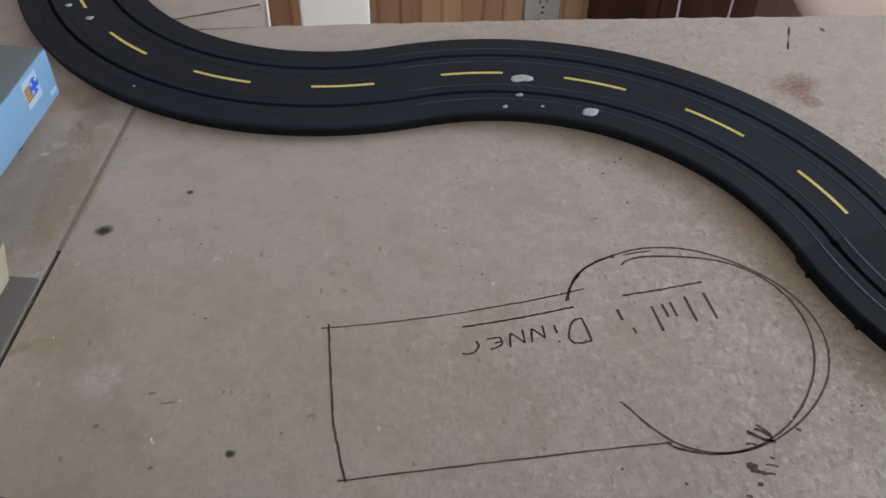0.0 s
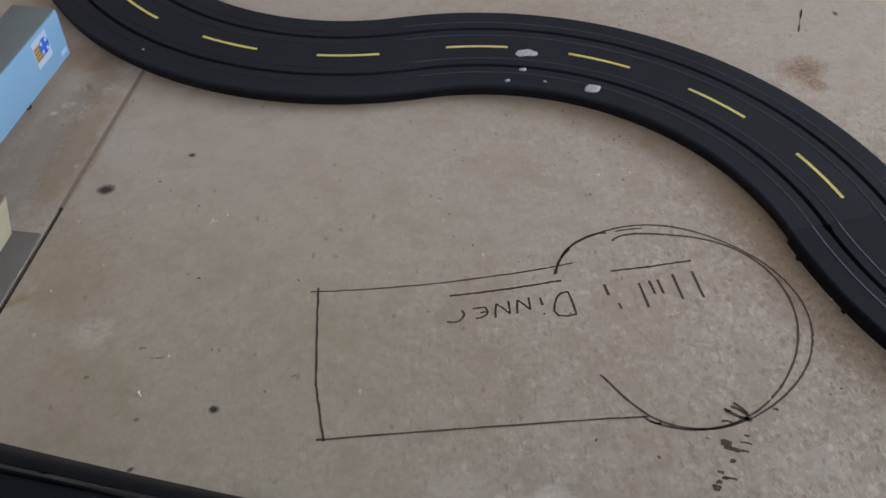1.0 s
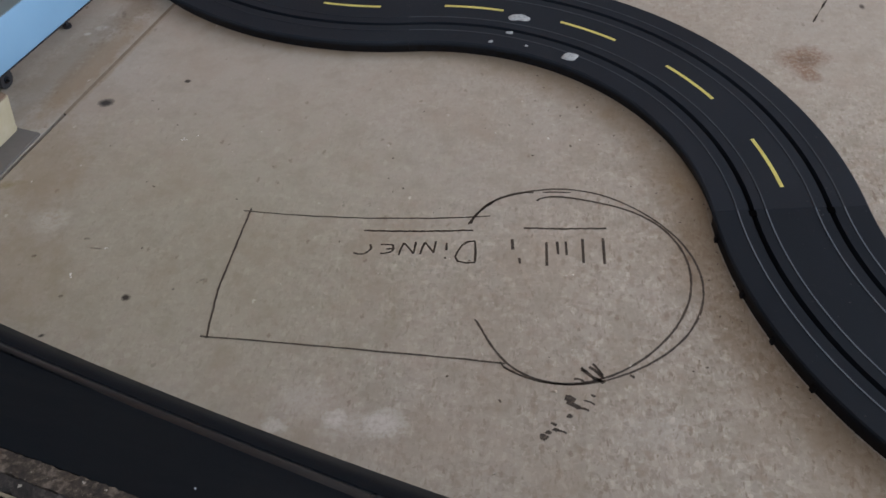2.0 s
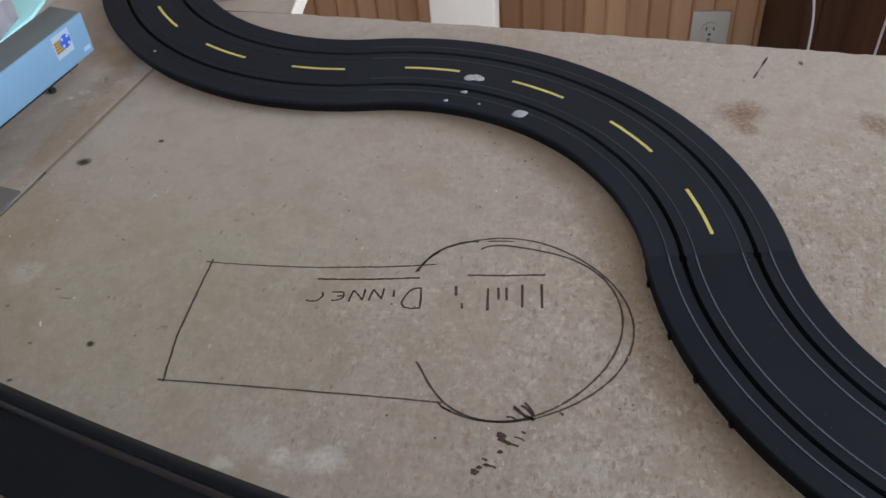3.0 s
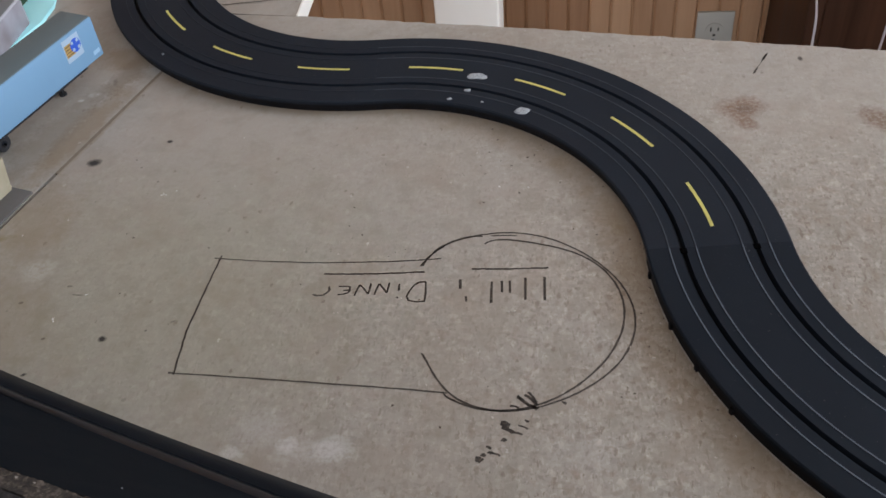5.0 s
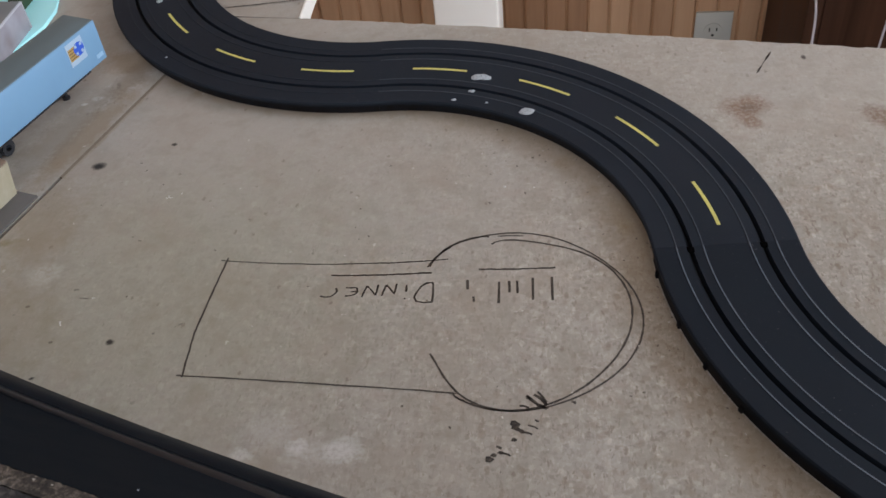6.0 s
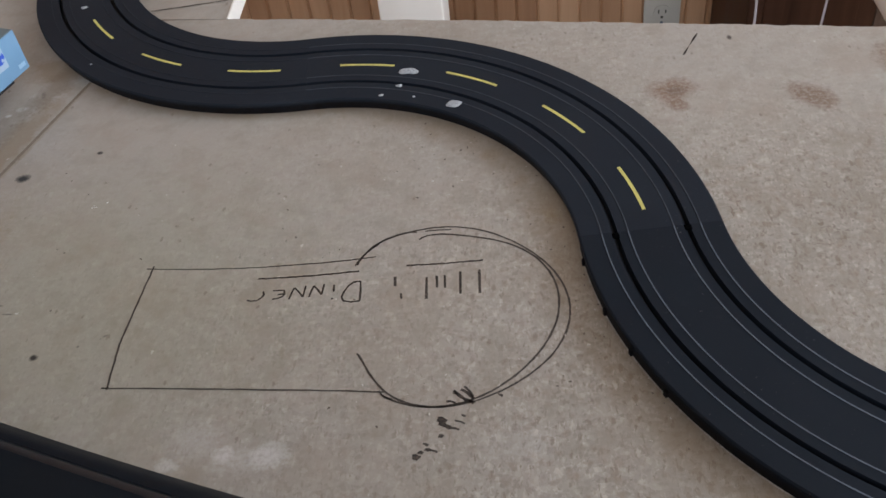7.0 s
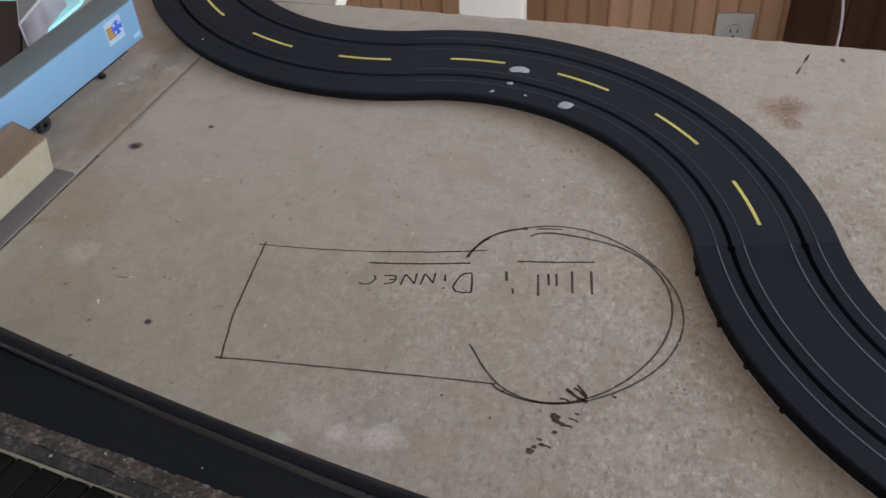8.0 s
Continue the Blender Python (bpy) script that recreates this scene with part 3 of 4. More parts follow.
def track_section(centre, a0, a1, plastic, rail_mat, label, lines=2, tabs=(), slide=0.0, notched=False, tuck=0.0026):
    """One curved two-lane section between two angles round centre, with its rails, slots and lane dashes."""
    span = a1 - a0
    gap = (0.025 if notched else 0.006) * (1 if span > 0 else -1)
    mid = centre + turn_out((a0 + a1) / 2) * R_MID
    tr = thing("track_section", (mid.x, mid.y, 0), label, "slot track", "slot car track")
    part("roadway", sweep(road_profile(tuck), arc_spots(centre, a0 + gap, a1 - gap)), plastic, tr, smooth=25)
    for s in (-SLOT, SLOT):
        for side in (-RAIL, RAIL):
            w = 0.00030
            part("rail", sweep([(-w, TOP - 0.0005), (-w, TOP + 0.00025), (w, TOP + 0.00025), (w, TOP - 0.0005)], arc_spots(centre, a0 + gap * 1.5, a1 - gap * 1.5, s + side)), rail_mat, tr, "thin metal pickup rail")
        part("slot_floor", sweep([(-0.0011, TOP - 0.0054), (-0.0011, TOP - 0.0046), (0.0011, TOP - 0.0046), (0.0011, TOP - 0.0054)], arc_spots(centre, a0 + gap, a1 - gap, s)), M_SLOT, tr, "black guide slot")
    for k in range(lines):
        c = a0 + span * (k + 0.5) / lines + slide
        half = 5.65
        part("lane_dash", sweep([(-0.00095, TOP + 0.00005), (-0.00095, TOP + 0.0002), (0.00095, TOP + 0.0002), (0.00095, TOP + 0.00005)], arc_spots(centre, c - half, c + half, 0.0, 0.8)), M_YELLOW, tr, "worn yellow lane dash")
    for ang, side in tabs:
        d = turn_out(ang)
        p = centre + d * (R_MID + side * (HALF - 0.0002))
        m = Matrix.Translation((p.x, p.y, 0)) @ Matrix.Rotation(radians(ang), 4, "Z")
        part("clip_tab", box_mesh((-0.0018, -0.0013, 0.0), (0.0009, 0.0012, 0.0040), m, 0.0006), plastic, tr, "small moulded clip tab")
    # flat black patches: the darkness of the open slot ends is painted on
    if notched:
        for s in (-SLOT, SLOT):
            d = turn_out(a0 + 0.7)
            p = centre + d * (R_MID + s)
            m = Matrix.Translation((p.x, p.y, TOP)) @ Matrix.Rotation(radians(a0 + 0.7), 4, "Z")
            part("joint_notch", box_mesh((-0.0019, -0.0018, -0.0005), (0.0019, 0.0018, 0.0001), m), M_DEEP, tr, "flat black patch for a widened slot end")
    return tr


J = JOIN_DEG
A0 = J - 180
NEWER = "black plastic curved two-lane slot track with shiny rails on particleboard"
OLDER = "dusty black plastic curved slot track with yellow lane dashes"
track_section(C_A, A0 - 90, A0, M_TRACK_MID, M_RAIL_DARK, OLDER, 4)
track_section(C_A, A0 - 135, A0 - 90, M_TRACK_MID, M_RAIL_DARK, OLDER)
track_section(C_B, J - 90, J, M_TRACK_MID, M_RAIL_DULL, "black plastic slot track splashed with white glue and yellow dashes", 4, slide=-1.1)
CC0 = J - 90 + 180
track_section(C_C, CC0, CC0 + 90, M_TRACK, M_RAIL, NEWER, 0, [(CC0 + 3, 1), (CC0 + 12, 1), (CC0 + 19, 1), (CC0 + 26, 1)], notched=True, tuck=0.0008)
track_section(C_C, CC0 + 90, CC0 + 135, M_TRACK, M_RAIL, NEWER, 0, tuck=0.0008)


def blob(name, x, y, rx, ry, z, material, label, category, seed, high=0.0005, turn=0.0):
    """A small flat irregular drop lying on a surface at height z."""
    rng = random.Random(seed)
    n = 18
    ring = [1 + rng.uniform(-0.5, 0.4) for _ in range(n)]
    ring = [(ring[i - 1] + ring[i] + ring[(i + 1) % n]) / 3 for i in range(n)]
    bm = bmesh.new()
    ca, sa = math.cos(turn), math.sin(turn)

    def loop(scale, h):
        out = []
        for i in range(n):
            a = 2 * math.pi * i / n
            u, v = rx * ring[i] * scale * math.cos(a), ry * ring[i] * scale * math.sin(a)
            out.append(bm.verts.new((x + u * ca - v * sa, y + u * sa + v * ca, z + h)))
        return out

    low, mid, top = loop(1.0, 0.0), loop(0.9, high * 0.7), loop(0.6, high)
    for p, q in ((low, mid), (mid, top)):
        for i in range(n):
            bm.faces.new((p[i], p[(i + 1) % n], q[(i + 1) % n], q[i]))
    bm.faces.new(top)
    bm.faces.new(low[::-1])
    return solid(name, bm, material, label, category)


GLUE = "dried white glue drip on black track"
for i, (x, y, rx, ry) in enumerate([(0.1343, 0.1668, 0.0060, 0.0044), (0.1288, 0.1505, 0.0028, 0.0016), (0.1178, 0.1408, 0.0017, 0.0013), (0.1653, 0.1272, 0.0050, 0.0034), (-0.1282, 0.2803, 0.0030, 0.0018), (-0.1428, 0.2990, 0.0022, 0.0016), (-0.0961, 0.1988, 0.0008, 0.0006), (0.139, 0.1372, 0.0010, 0.0008)]):
    blob("glue_drip", x, y, rx, ry, TOP + 0.00005, M_DAB, GLUE, "glue drip", 30 + i)

# loose flakes of wood and plaster on the board
def flakes(count, seed, spots, size, material, name, label):
    rng = random.Random(seed)
    bm = bmesh.new()
    for _ in range(count):
        cx, cy, sx, sy = rng.choice(spots)
        x, y = rng.gauss(cx, sx), rng.gauss(cy, sy)
        r, a = size * rng.uniform(0.5, 1.4), rng.uniform(0, 6.28)
        m = Matrix.Translation((x, y, 0.0002)) @ Matrix.Rotation(a, 4, "Z") @ Matrix.Rotation(rng.uniform(-0.4, 0.4), 4, "X")
        ring = [bm.verts.new(m @ Vector((r * math.cos(t) * rng.uniform(0.6, 1.2), 0.55 * r * math.sin(t) * rng.uniform(0.6, 1.2), 0.0003))) for t in (0, 1.2, 2.4, 3.7, 5.0)]
        tip = bm.verts.new(m @ Vector((0, 0, 0.0007)))
        for i in range(5):
            bm.faces.new((ring[i], ring[(i + 1) % 5], tip))
    return solid(name, bm, material, label, "debris", kind="stuff")


WIDE = [(0.12, -0.02, 0.14, 0.06), (0.22, -0.09, 0.07, 0.03), (0.0, 0.03, 0.07, 0.06)]
flakes(80, 11, WIDE + [(0.22, -0.06, 0.03, 0.04), (0.19, 0.05, 0.03, 0.03)], 0.0009, M_FLAKE, "pale_flakes", "tiny pale wood flakes on particleboard")
flakes(17, 12, [(0.155, 0.070, 0.006, 0.012), (-0.0674, -0.0303, 0.0004, 0.0004), (-0.0793, -0.0497, 0.0003, 0.0012), (-0.0513, 0.0543, 0.0015, 0.001), (-0.044, 0.059, 0.001, 0.001)], 0.0007, M_FLAKE_WHITE, "white_flakes", "tiny white plaster flakes on particleboard")
flakes(120, 13, WIDE + [(0.235, 0.04, 0.012, 0.035), (0.17, 0.105, 0.03, 0.012), (0.215, 0.02, 0.02, 0.04), (0.24, -0.03, 0.012, 0.03), (0.26, -0.09, 0.02, 0.03), (0.15, 0.08, 0.03, 0.015)], 0.0008, M_SPECK, "dark_specks", "tiny dark bark specks on particleboard")

# ---------------- pen drawing on the board ----------------
INK_Z = 0.00012


def ribbon(bm, pts, width):
    """A flat pen stroke through the points, a little uneven in width."""
    rng = random.Random(len(pts) * 7 + int(abs(pts[0][0]) * 1e5))
    left, right = [], []
    for i, (x, y) in enumerate(pts):
        a, b = pts[max(0, i - 1)], pts[min(len(pts) - 1, i + 1)]
        d = Vector((b[0] - a[0], b[1] - a[1]))
        d = d.normalized() if d.length else Vector((1, 0))
        w = width / 2 * rng.uniform(0.8, 1.2)
        left.append(bm.verts.new((x - d.y * w, y + d.x * w, INK_Z)))
        right.append(bm.verts.new((x + d.y * w, y - d.x * w, INK_Z)))
    for i in range(len(pts) - 1):
        bm.faces.new((right[i], right[i + 1], left[i + 1], left[i]))


def bowed(p, q, bow=0.0, n=24, seed=1):
    """Points of a hand-drawn line from p to q, bowed to its left, with a slight tremor."""
    rng = random.Random(seed)
    d = Vector((q[0] - p[0], q[1] - p[1]))
    side = Vector((-d.y, d.x))
    out = []
    for i in range(n + 1):
        t = i / n
        v = Vector(p) + d * t + side * (bow * 4 * t * (1 - t)) + Vector((rng.uniform(-1, 1), rng.uniform(-1, 1))) * 0.00018
        out.append((v.x, v.y))
    return out


def oval(cx, cy, rx, ry, a0, a1, tilt=0.0, n=60, seed=1, drift=0.0):
    rng = random.Random(seed)
    out = []
    for i in range(n + 1):
        t = i / n
        a = radians(a0 + (a1 - a0) * t)
        k = 1 + drift * t
        u, v = rx * k * math.cos(a), ry * k * math.sin(a)
        out.append((cx + u * math.cos(tilt) - v * math.sin(tilt) + rng.uniform(-1, 1) * 0.0001, cy + u * math.sin(tilt) + v * math.cos(tilt)))
    return out


def hand_round(cx, cy, a0, a1, swell, n=110, seed=1):
    """A hand-drawn round between two angles whose radius swells by Legendre terms along the way."""
    rng = random.Random(seed)
    out = []
    for i in range(n + 1):
        t = i / n
        a = radians(a0 + (a1 - a0) * t)
        r = np.polynomial.legendre.legval(2 * t - 1, swell) + rng.uniform(-1, 1) * 0.0001
        out.append((cx + r * math.cos(a), cy + r * math.sin(a)))
    return out


sketch = thing("pen_sketch", (0.09, -0.04, 0), "black pen outline of a building footprint drawn on particleboard", "drawing")


def stroke(name, lines, width, ink, label=""):
    bm = bmesh.new()
    for pts in lines:
        ribbon(bm, pts, width)
    return part(name, bm, ink, sketch, label, smooth=None)


OUTER_SWELL = [0.06107, -0.00012, 0.00088, -0.00172, 0.00158, 0.00176, -0.00212, -0.00156, 0.00038, 0.00116, -0.00053]
INNER_SWELL = [0.05681, 0.00103, -0.00235, -0.00213, -0.00317, -0.00379, 0.00215, 0.00287, -0.00025, 0.0005, -0.00051]
stroke("top_line", [bowed((-0.003, 0.0004), (0.1257, 0.0028), -0.026, seed=3)], 0.0008, M_PENCIL)
stroke("side_line", [bowed((0.0007, 0.0027), (-0.0028, -0.0540), -0.004, seed=4) + bowed((-0.0028, -0.0545), (-0.0008, -0.0827), 0.0, 12, 5)], 0.0010, M_INK)
stroke("bottom_line", [bowed((-0.0040, -0.0818), (0.1380, -0.0883), 0.003, seed=6)], 0.0009, M_PENCIL)
stroke("round_end", [hand_round(0.1655, -0.0365, 138.0, -117.0, OUTER_SWELL, seed=7)], 0.0010, M_INK)
stroke("second_round", [hand_round(0.1655, -0.0365, 108.0, -147.0, INNER_SWELL, seed=8)], 0.0011, M_INK)
stroke("corner_hook", [bowed((0.1150, -0.0035), (0.1230, 0.0098), 0.05, 10, 9) + bowed((0.1233, 0.0101), (0.1473, 0.0212), 0.12, 14, 10), bowed((0.1160, -0.0032), (0.1265, 0.0125), 0.08, 12, 19)], 0.0010, M_INK)
stroke("short_arc", [bowed((0.1517, 0.0215), (0.1661, 0.0219), 0.02, 8, 11)], 0.0008, M_PENCIL)
stroke("tail_line", [bowed((0.1356, -0.0878), (0.1424, -0.0929), -0.1, 8, 13)], 0.0010, M_INK)
stroke("underline", [bowed((0.0624, -0.0106), (0.1175, -0.0075), -0.012, seed=14), bowed((0.1428, -0.0046), (0.1842, -0.0028), -0.012, seed=15)], 0.0011, M_INK)


# letters: strokes in a box of width 1 and height 1, written for a reader on the far side of the board
GLYPHS = {
    "D": [[(0.1, 0.0), (0.02, 0.5), (0.0, 1.0)], [(0.0, 1.0), (0.45, 1.04), (0.85, 0.98), (1.0, 0.78), (0.9, 0.5), (0.7, 0.2), (0.45, 0.04), (0.1, 0.0)]],
    "i": [[(0.5, 0.0), (0.4, 0.48)], [(0.35, 0.95), (0.6, 1.0)]],
    "N": [[(0.0, 0.0), (0.06, 0.85)], [(0.06, 0.85), (0.45, 0.42), (0.78, 0.12)], [(0.78, 0.12), (0.9, 0.5), (1.0, 1.0)]],
    "E": [[(0.1, 0.0), (0.0, 0.45), (0.12, 0.75)], [(0.12, 0.75), (0.6, 0.98), (0.92, 1.0)], [(0.05, 0.42), (0.55, 0.5)], [(0.1, 0.0), (1.0, 0.02)]],
    "r": [[(0.1, 0.0), (0.0, 0.4), (0.12, 0.7)], [(0.12, 0.7), (0.35, 1.0), (0.7, 1.04), (1.0, 0.92)]],
}


def letter(key, x, y, w, h, slant):
    out = []
    for line in GLYPHS[key]:
        pts = []
        for (u0, v0), (u1, v1) in zip(line, line[1:]):
            for k in range(5):
                t = k / 4
                u, v = u0 + (u1 - u0) * t, v0 + (v1 - v0) * t
                pts.append((x - w * u - slant * v, y - h * v))
        out.append(pts)
    return out


for key, x, y, w, h in [("D", 0.1201, -0.0150, 0.0100, 0.0142), ("i", 0.1066, -0.0170, 0.0030, 0.0103), ("N", 0.0996, -0.0161, 0.0070, 0.0092), ("N", 0.0897, -0.0170, 0.0077, 0.0094), ("E", 0.0790, -0.0196, 0.0068, 0.0062), ("r", 0.0678, -0.0199, 0.0087, 0.0066)]:
    stroke("letter", letter(key, x, y, w, h, 0.0), 0.00105, M_INK)
# the first word: plain bars of its size
for x, y, h in [(0.1823, -0.0098, 0.0170), (0.1722, -0.0106, 0.0162), (0.1640, -0.0130, 0.0090), (0.1598, -0.0132, 0.0085), (0.1545, -0.0140, 0.0155), (0.1415, -0.0250, 0.0038), (0.1375, -0.0127, 0.0070)]:
    stroke("bar", [[(x, y), (x + 0.0006, y - h)]], 0.0013, M_INK, "plain pen bar")
# hatching below the round end: start, length along x and y, width in tenths of a millimetre
HATCH = [
    (0.1924, -0.0914, 0.0021, -0.0012, 8), (0.1763, -0.0863, 0.0042, -0.0061, 8), (0.1711, -0.0886, 0.0019, -0.0019, 8),
    (0.1714, -0.0895, 0.0055, -0.0048, 11), (0.1762, -0.0938, 0.0051, -0.0024, 12), (0.1747, -0.0879, 0.0062, -0.0060, 11), (0.1683, -0.0947, 0.0041, -0.0009, 8),
    (0.1645, -0.1046, 0.0042, -0.0014, 19), (0.1649, -0.1069, 0.0055, -0.0028, 14), (0.1700, -0.1096, 0.0046, -0.0011, 7), (0.1652, -0.1134, 0.0022, -0.0010, 12),
    (0.1755, -0.1029, 0.0020, -0.0005, 7), (0.1725, -0.1056, 0.0046, -0.0019, 6), (0.1585, -0.1177, 0.0025, -0.0010, 8), (0.1594, -0.1206, 0.0022, -0.0008, 11),
    (0.1612, -0.1212, 0.0040, -0.0012, 6), (0.1566, -0.1221, 0.0020, -0.0006, 11), (0.1540, -0.1242, 0.0032, -0.0016, 17),
]
for k, (x, y, dx, dy, w) in enumerate(HATCH):
    stroke("hatch_mark", [bowed((x, y), (x + dx, y + dy), 0.06, 6, 60 + k)], w * 1.55e-4, M_INK)
# marks on the far right and the two lines on the left sheet
for p, q, w in [((0.3262, 0.2038), (0.3231, 0.1977), 0.0014), ((0.3274, 0.2060), (0.3218, 0.1952), 0.0007), ((0.3222, 0.1960), (0.3190, 0.1895), 0.0003), ((0.3181, 0.1876), (0.3155, 0.1824), 0.0014), ((0.3189, 0.1892), (0.3145, 0.1806), 0.0007)]:
    stroke("dash_mark", [bowed(p, q, 0.0, 6)], w, M_INK)
stroke("sheet_line", [bowed((-0.078, 0.2850), (-0.0185, 0.2945), 0.0, 12)], 0.0012, M_INK)
# seam between the sheets: dark filler lying low in the gap
SEAM_SPLIT = 0.075
for y0, y1, high, mat, label in ((-0.419, SEAM_SPLIT, -0.0030, M_SEAM, "black open gap between two particleboard sheets"), (SEAM_SPLIT, back_at(-0.06), -0.0002, M_GAP, "brown dust-filled gap between two particleboard sheets")):
    structure("seam", sweep([(-GAP, -0.006), (GAP, -0.006), (GAP, high), (-GAP, high)], [(seam_at(y0), y0, 0.963, -0.268, 0), (seam_at(y1), y1, 0.963, -0.268, 0)]), mat, label, "gap")

# ---------------- toy trailer ----------------
TR_ANGLE = math.degrees(math.atan2(0.953, 0.303))
TR = Matrix.Translation((-0.1362, 0.1912, 0)) @ Matrix.Rotation(radians(TR_ANGLE), 4, "Z")
# local frame: x along the trailer towards its far end (0 there), y to its hidden side
trailer = thing("toy_trailer", (-0.157, 0.125, 0), "pale blue toy semi-trailer with a grey roof on black wheels", "toy trailer")
L, WID, Z0, Z1 = 0.138, 0.0265, 0.0155, 0.0452
part("body", box_mesh((-L, 0, Z0), (0, WID, Z1), TR, 0.0007), M_TRAILER, trailer)
part("roof", box_mesh((-L + 0.0006, 0.0006, Z1 - 0.0001), (-0.0006, WID - 0.0006, Z1 + 0.0007), TR, 0.0003), M_TRAILER_TOP, trailer, "grey roof sheet")
part("underframe", box_mesh((-L + 0.004, 0.007, 0.009), (-0.012, WID - 0.007, Z0 + 0.0002), TR, 0.0005), M_TYRE, trailer, "black underframe")
for along in (-0.1125, -0.1000):
    for side in (0.0095, WID - 0.0040):
        m = TR @ Matrix.Translation((along, side, 0.0058)) @ Matrix.Rotation(radians(90), 4, "X")
        wheel = part("wheel", add_cyl(bmesh.new(), 0.0058, 0.0050, m, 22, 0.0008), M_TYRE, trailer, "black rubber tyre")
        part("hub", add_cyl(bmesh.new(), 0.0024, 0.0056, m, 14, 0.0003), M_TRACK, wheel)
    m = TR @ Matrix.Translation((along, WID / 2, 0.0058)) @ Matrix.Rotation(radians(90), 4, "X")
    part("axle", add_cyl(bmesh.new(), 0.0009, WID - 0.008, m, 10), M_TYRE, trailer)
for side in (0.0150, WID - 0.0040):
    m = TR @ Matrix.Translation((-0.0350, side, 0.0))
    part("landing_leg", add_cyl(box_mesh((-0.0012, -0.0012, 0.0010), (0.0012, 0.0012, Z0), m, 0.0002), 0.0028, 0.0016, m @ Matrix.Translation((0, 0, 0.0008)), 14), M_TYRE, trailer, "black landing leg with a foot")
FACE = TR @ Matrix.Rotation(radians(90), 4, "X")  # x along, y up, z out of the visible side
sticker = part("sticker", box_mesh((-0.0323, 0.0262, 0.00005), (-0.0160, 0.0430, 0.0002), FACE), M_STICKER, trailer, "white sticker with orange and blue emblem")
part("orange_field", box_mesh((-0.0315, 0.0300, 0.0002), (-0.0232, 0.0390, 0.0003), FACE), M_ORANGE, sticker)
for k in range(4):
    part("brown_stripe", box_mesh((-0.0313, 0.0309 + 0.0021 * k, 0.0003), (-0.0240, 0.0316 + 0.0021 * k, 0.00036), FACE), M_BROWN, sticker)
part("blue_disc", add_cyl(bmesh.new(), 0.0049, 0.0001, FACE @ Matrix.Translation((-0.0213, 0.0353, 0.00033)), 26), M_BLUE, sticker)
for dx in (-1, 1):
    for dy in (-1, 1):
        part("white_quarter", box_mesh((-0.0213 + dx * 0.0025 - 0.0010, 0.0353 + dy * 0.0025 - 0.0010, 0.00039), (-0.0213 + dx * 0.0025 + 0.0010, 0.0353 + dy * 0.0025 + 0.0010, 0.00046), FACE), M_STICKER, sticker)
part("lettering_bar", box_mesh((-0.0088, 0.0190, 0.00005), (-0.0022, 0.0222, 0.0002), FACE, 0.00003), M_BAR, trailer, "small pale printed bar")

# small white wedge behind the trailer, with a dark card, a cyan card and a green block round it
def rounded_slab(outline, z0, z1, bevel):
    bm = slab(outline, z0, z1)
    bmesh.ops.bevel(bm, geom=bm.edges[:], offset=bevel, segments=2, affect="EDGES", profile=0.6)
    return bm


WEDGE_TOP = 0.0250
wedge = thing("toy_wedge", (-0.24, 0.235, 0), "white wedge-shaped plastic toy block with a grey top", "toy block")
part("body", rounded_slab([(-0.2280, 0.1900), (-0.2280, 0.2590), (-0.2640, 0.2590)], -0.0004, WEDGE_TOP, 0.0010), M_VAN, wedge)
part("side_panel", box_mesh((-0.2284, 0.1925, 0.0014), (-0.2276, 0.2570, WEDGE_TOP - 0.0016), None, 0.0003), M_VAN_SIDE, wedge, "white side panel with its brown shade coloured in")
part("top_sheet", rounded_slab([(-0.2292, 0.1945), (-0.2292, 0.2578), (-0.2622, 0.2578)], WEDGE_TOP - 0.0006, WEDGE_TOP + 0.0003, 0.0002), M_WEDGE_TOP, wedge, "grey top sheet")
solid("dark_card", slab([(-0.360, 0.120), (-0.2305, 0.165), (-0.2345, 0.190), (-0.2668, 0.2590), (-0.370, 0.2590)], -0.0004, 0.005), M_CARTON, "dark brown card lying on the particleboard", "card")
solid("cyan_card", slab([(-0.2278, 0.2210), (-0.2190, 0.2600), (-0.2195, 0.2850), (-0.2275, 0.3120), (-0.2350, 0.3600), (-0.3050, 0.3600), (-0.3050, 0.2594), (-0.2278, 0.2594)], -0.0004, 0.0026), M_CYAN, "bright cyan card lying on the particleboard", "card")
solid("green_block", box_mesh((-0.2570, 0.284, 0.0026), (-0.2455, 0.330, 0.0120), bevel=0.001), M_GREEN, "dark green printed block on the cyan card", "block")

# ---------------- pine offcut and felt strip ----------------
BL = Matrix.Translation((-0.1526, 0.0598, 0)) @ Matrix.Rotation(math.atan2(0.966, 0.26), 4, "Z")
offcut = thing("pine_offcut", (-0.17, 0.0, 0), "pale raw pine offcut with a brown stained top", "wood block")
LONG, END = Vector((-0.26, -0.966)), Vector((-0.88, 0.47))


def prism(corner_low, corner_top, z0, z1, length, width):
    """A bar whose visible end is cut askew: two quads joined."""
    bm = bmesh.new()
    rings = []
    for c, z in ((corner_low, z0), (corner_top, z1)):
        a = Vector(c)
        b = a + END * width
        quad = [a, b, b + LONG * length, a + LONG * length]
        rings.append([bm.verts.new((p.x, p.y, z)) for p in quad])
    low, top = rings
    bm.faces.new(top)
    bm.faces.new(low[::-1])
    for k in range(4):
        bm.faces.new((low[k], low[(k + 1) % 4], top[(k + 1) % 4], top[k]))
    bmesh.ops.recalc_face_normals(bm, faces=bm.faces)
    bmesh.ops.bevel(bm, geom=bm.edges[:], offset=0.0006, segments=2, affect="EDGES")
    return bm


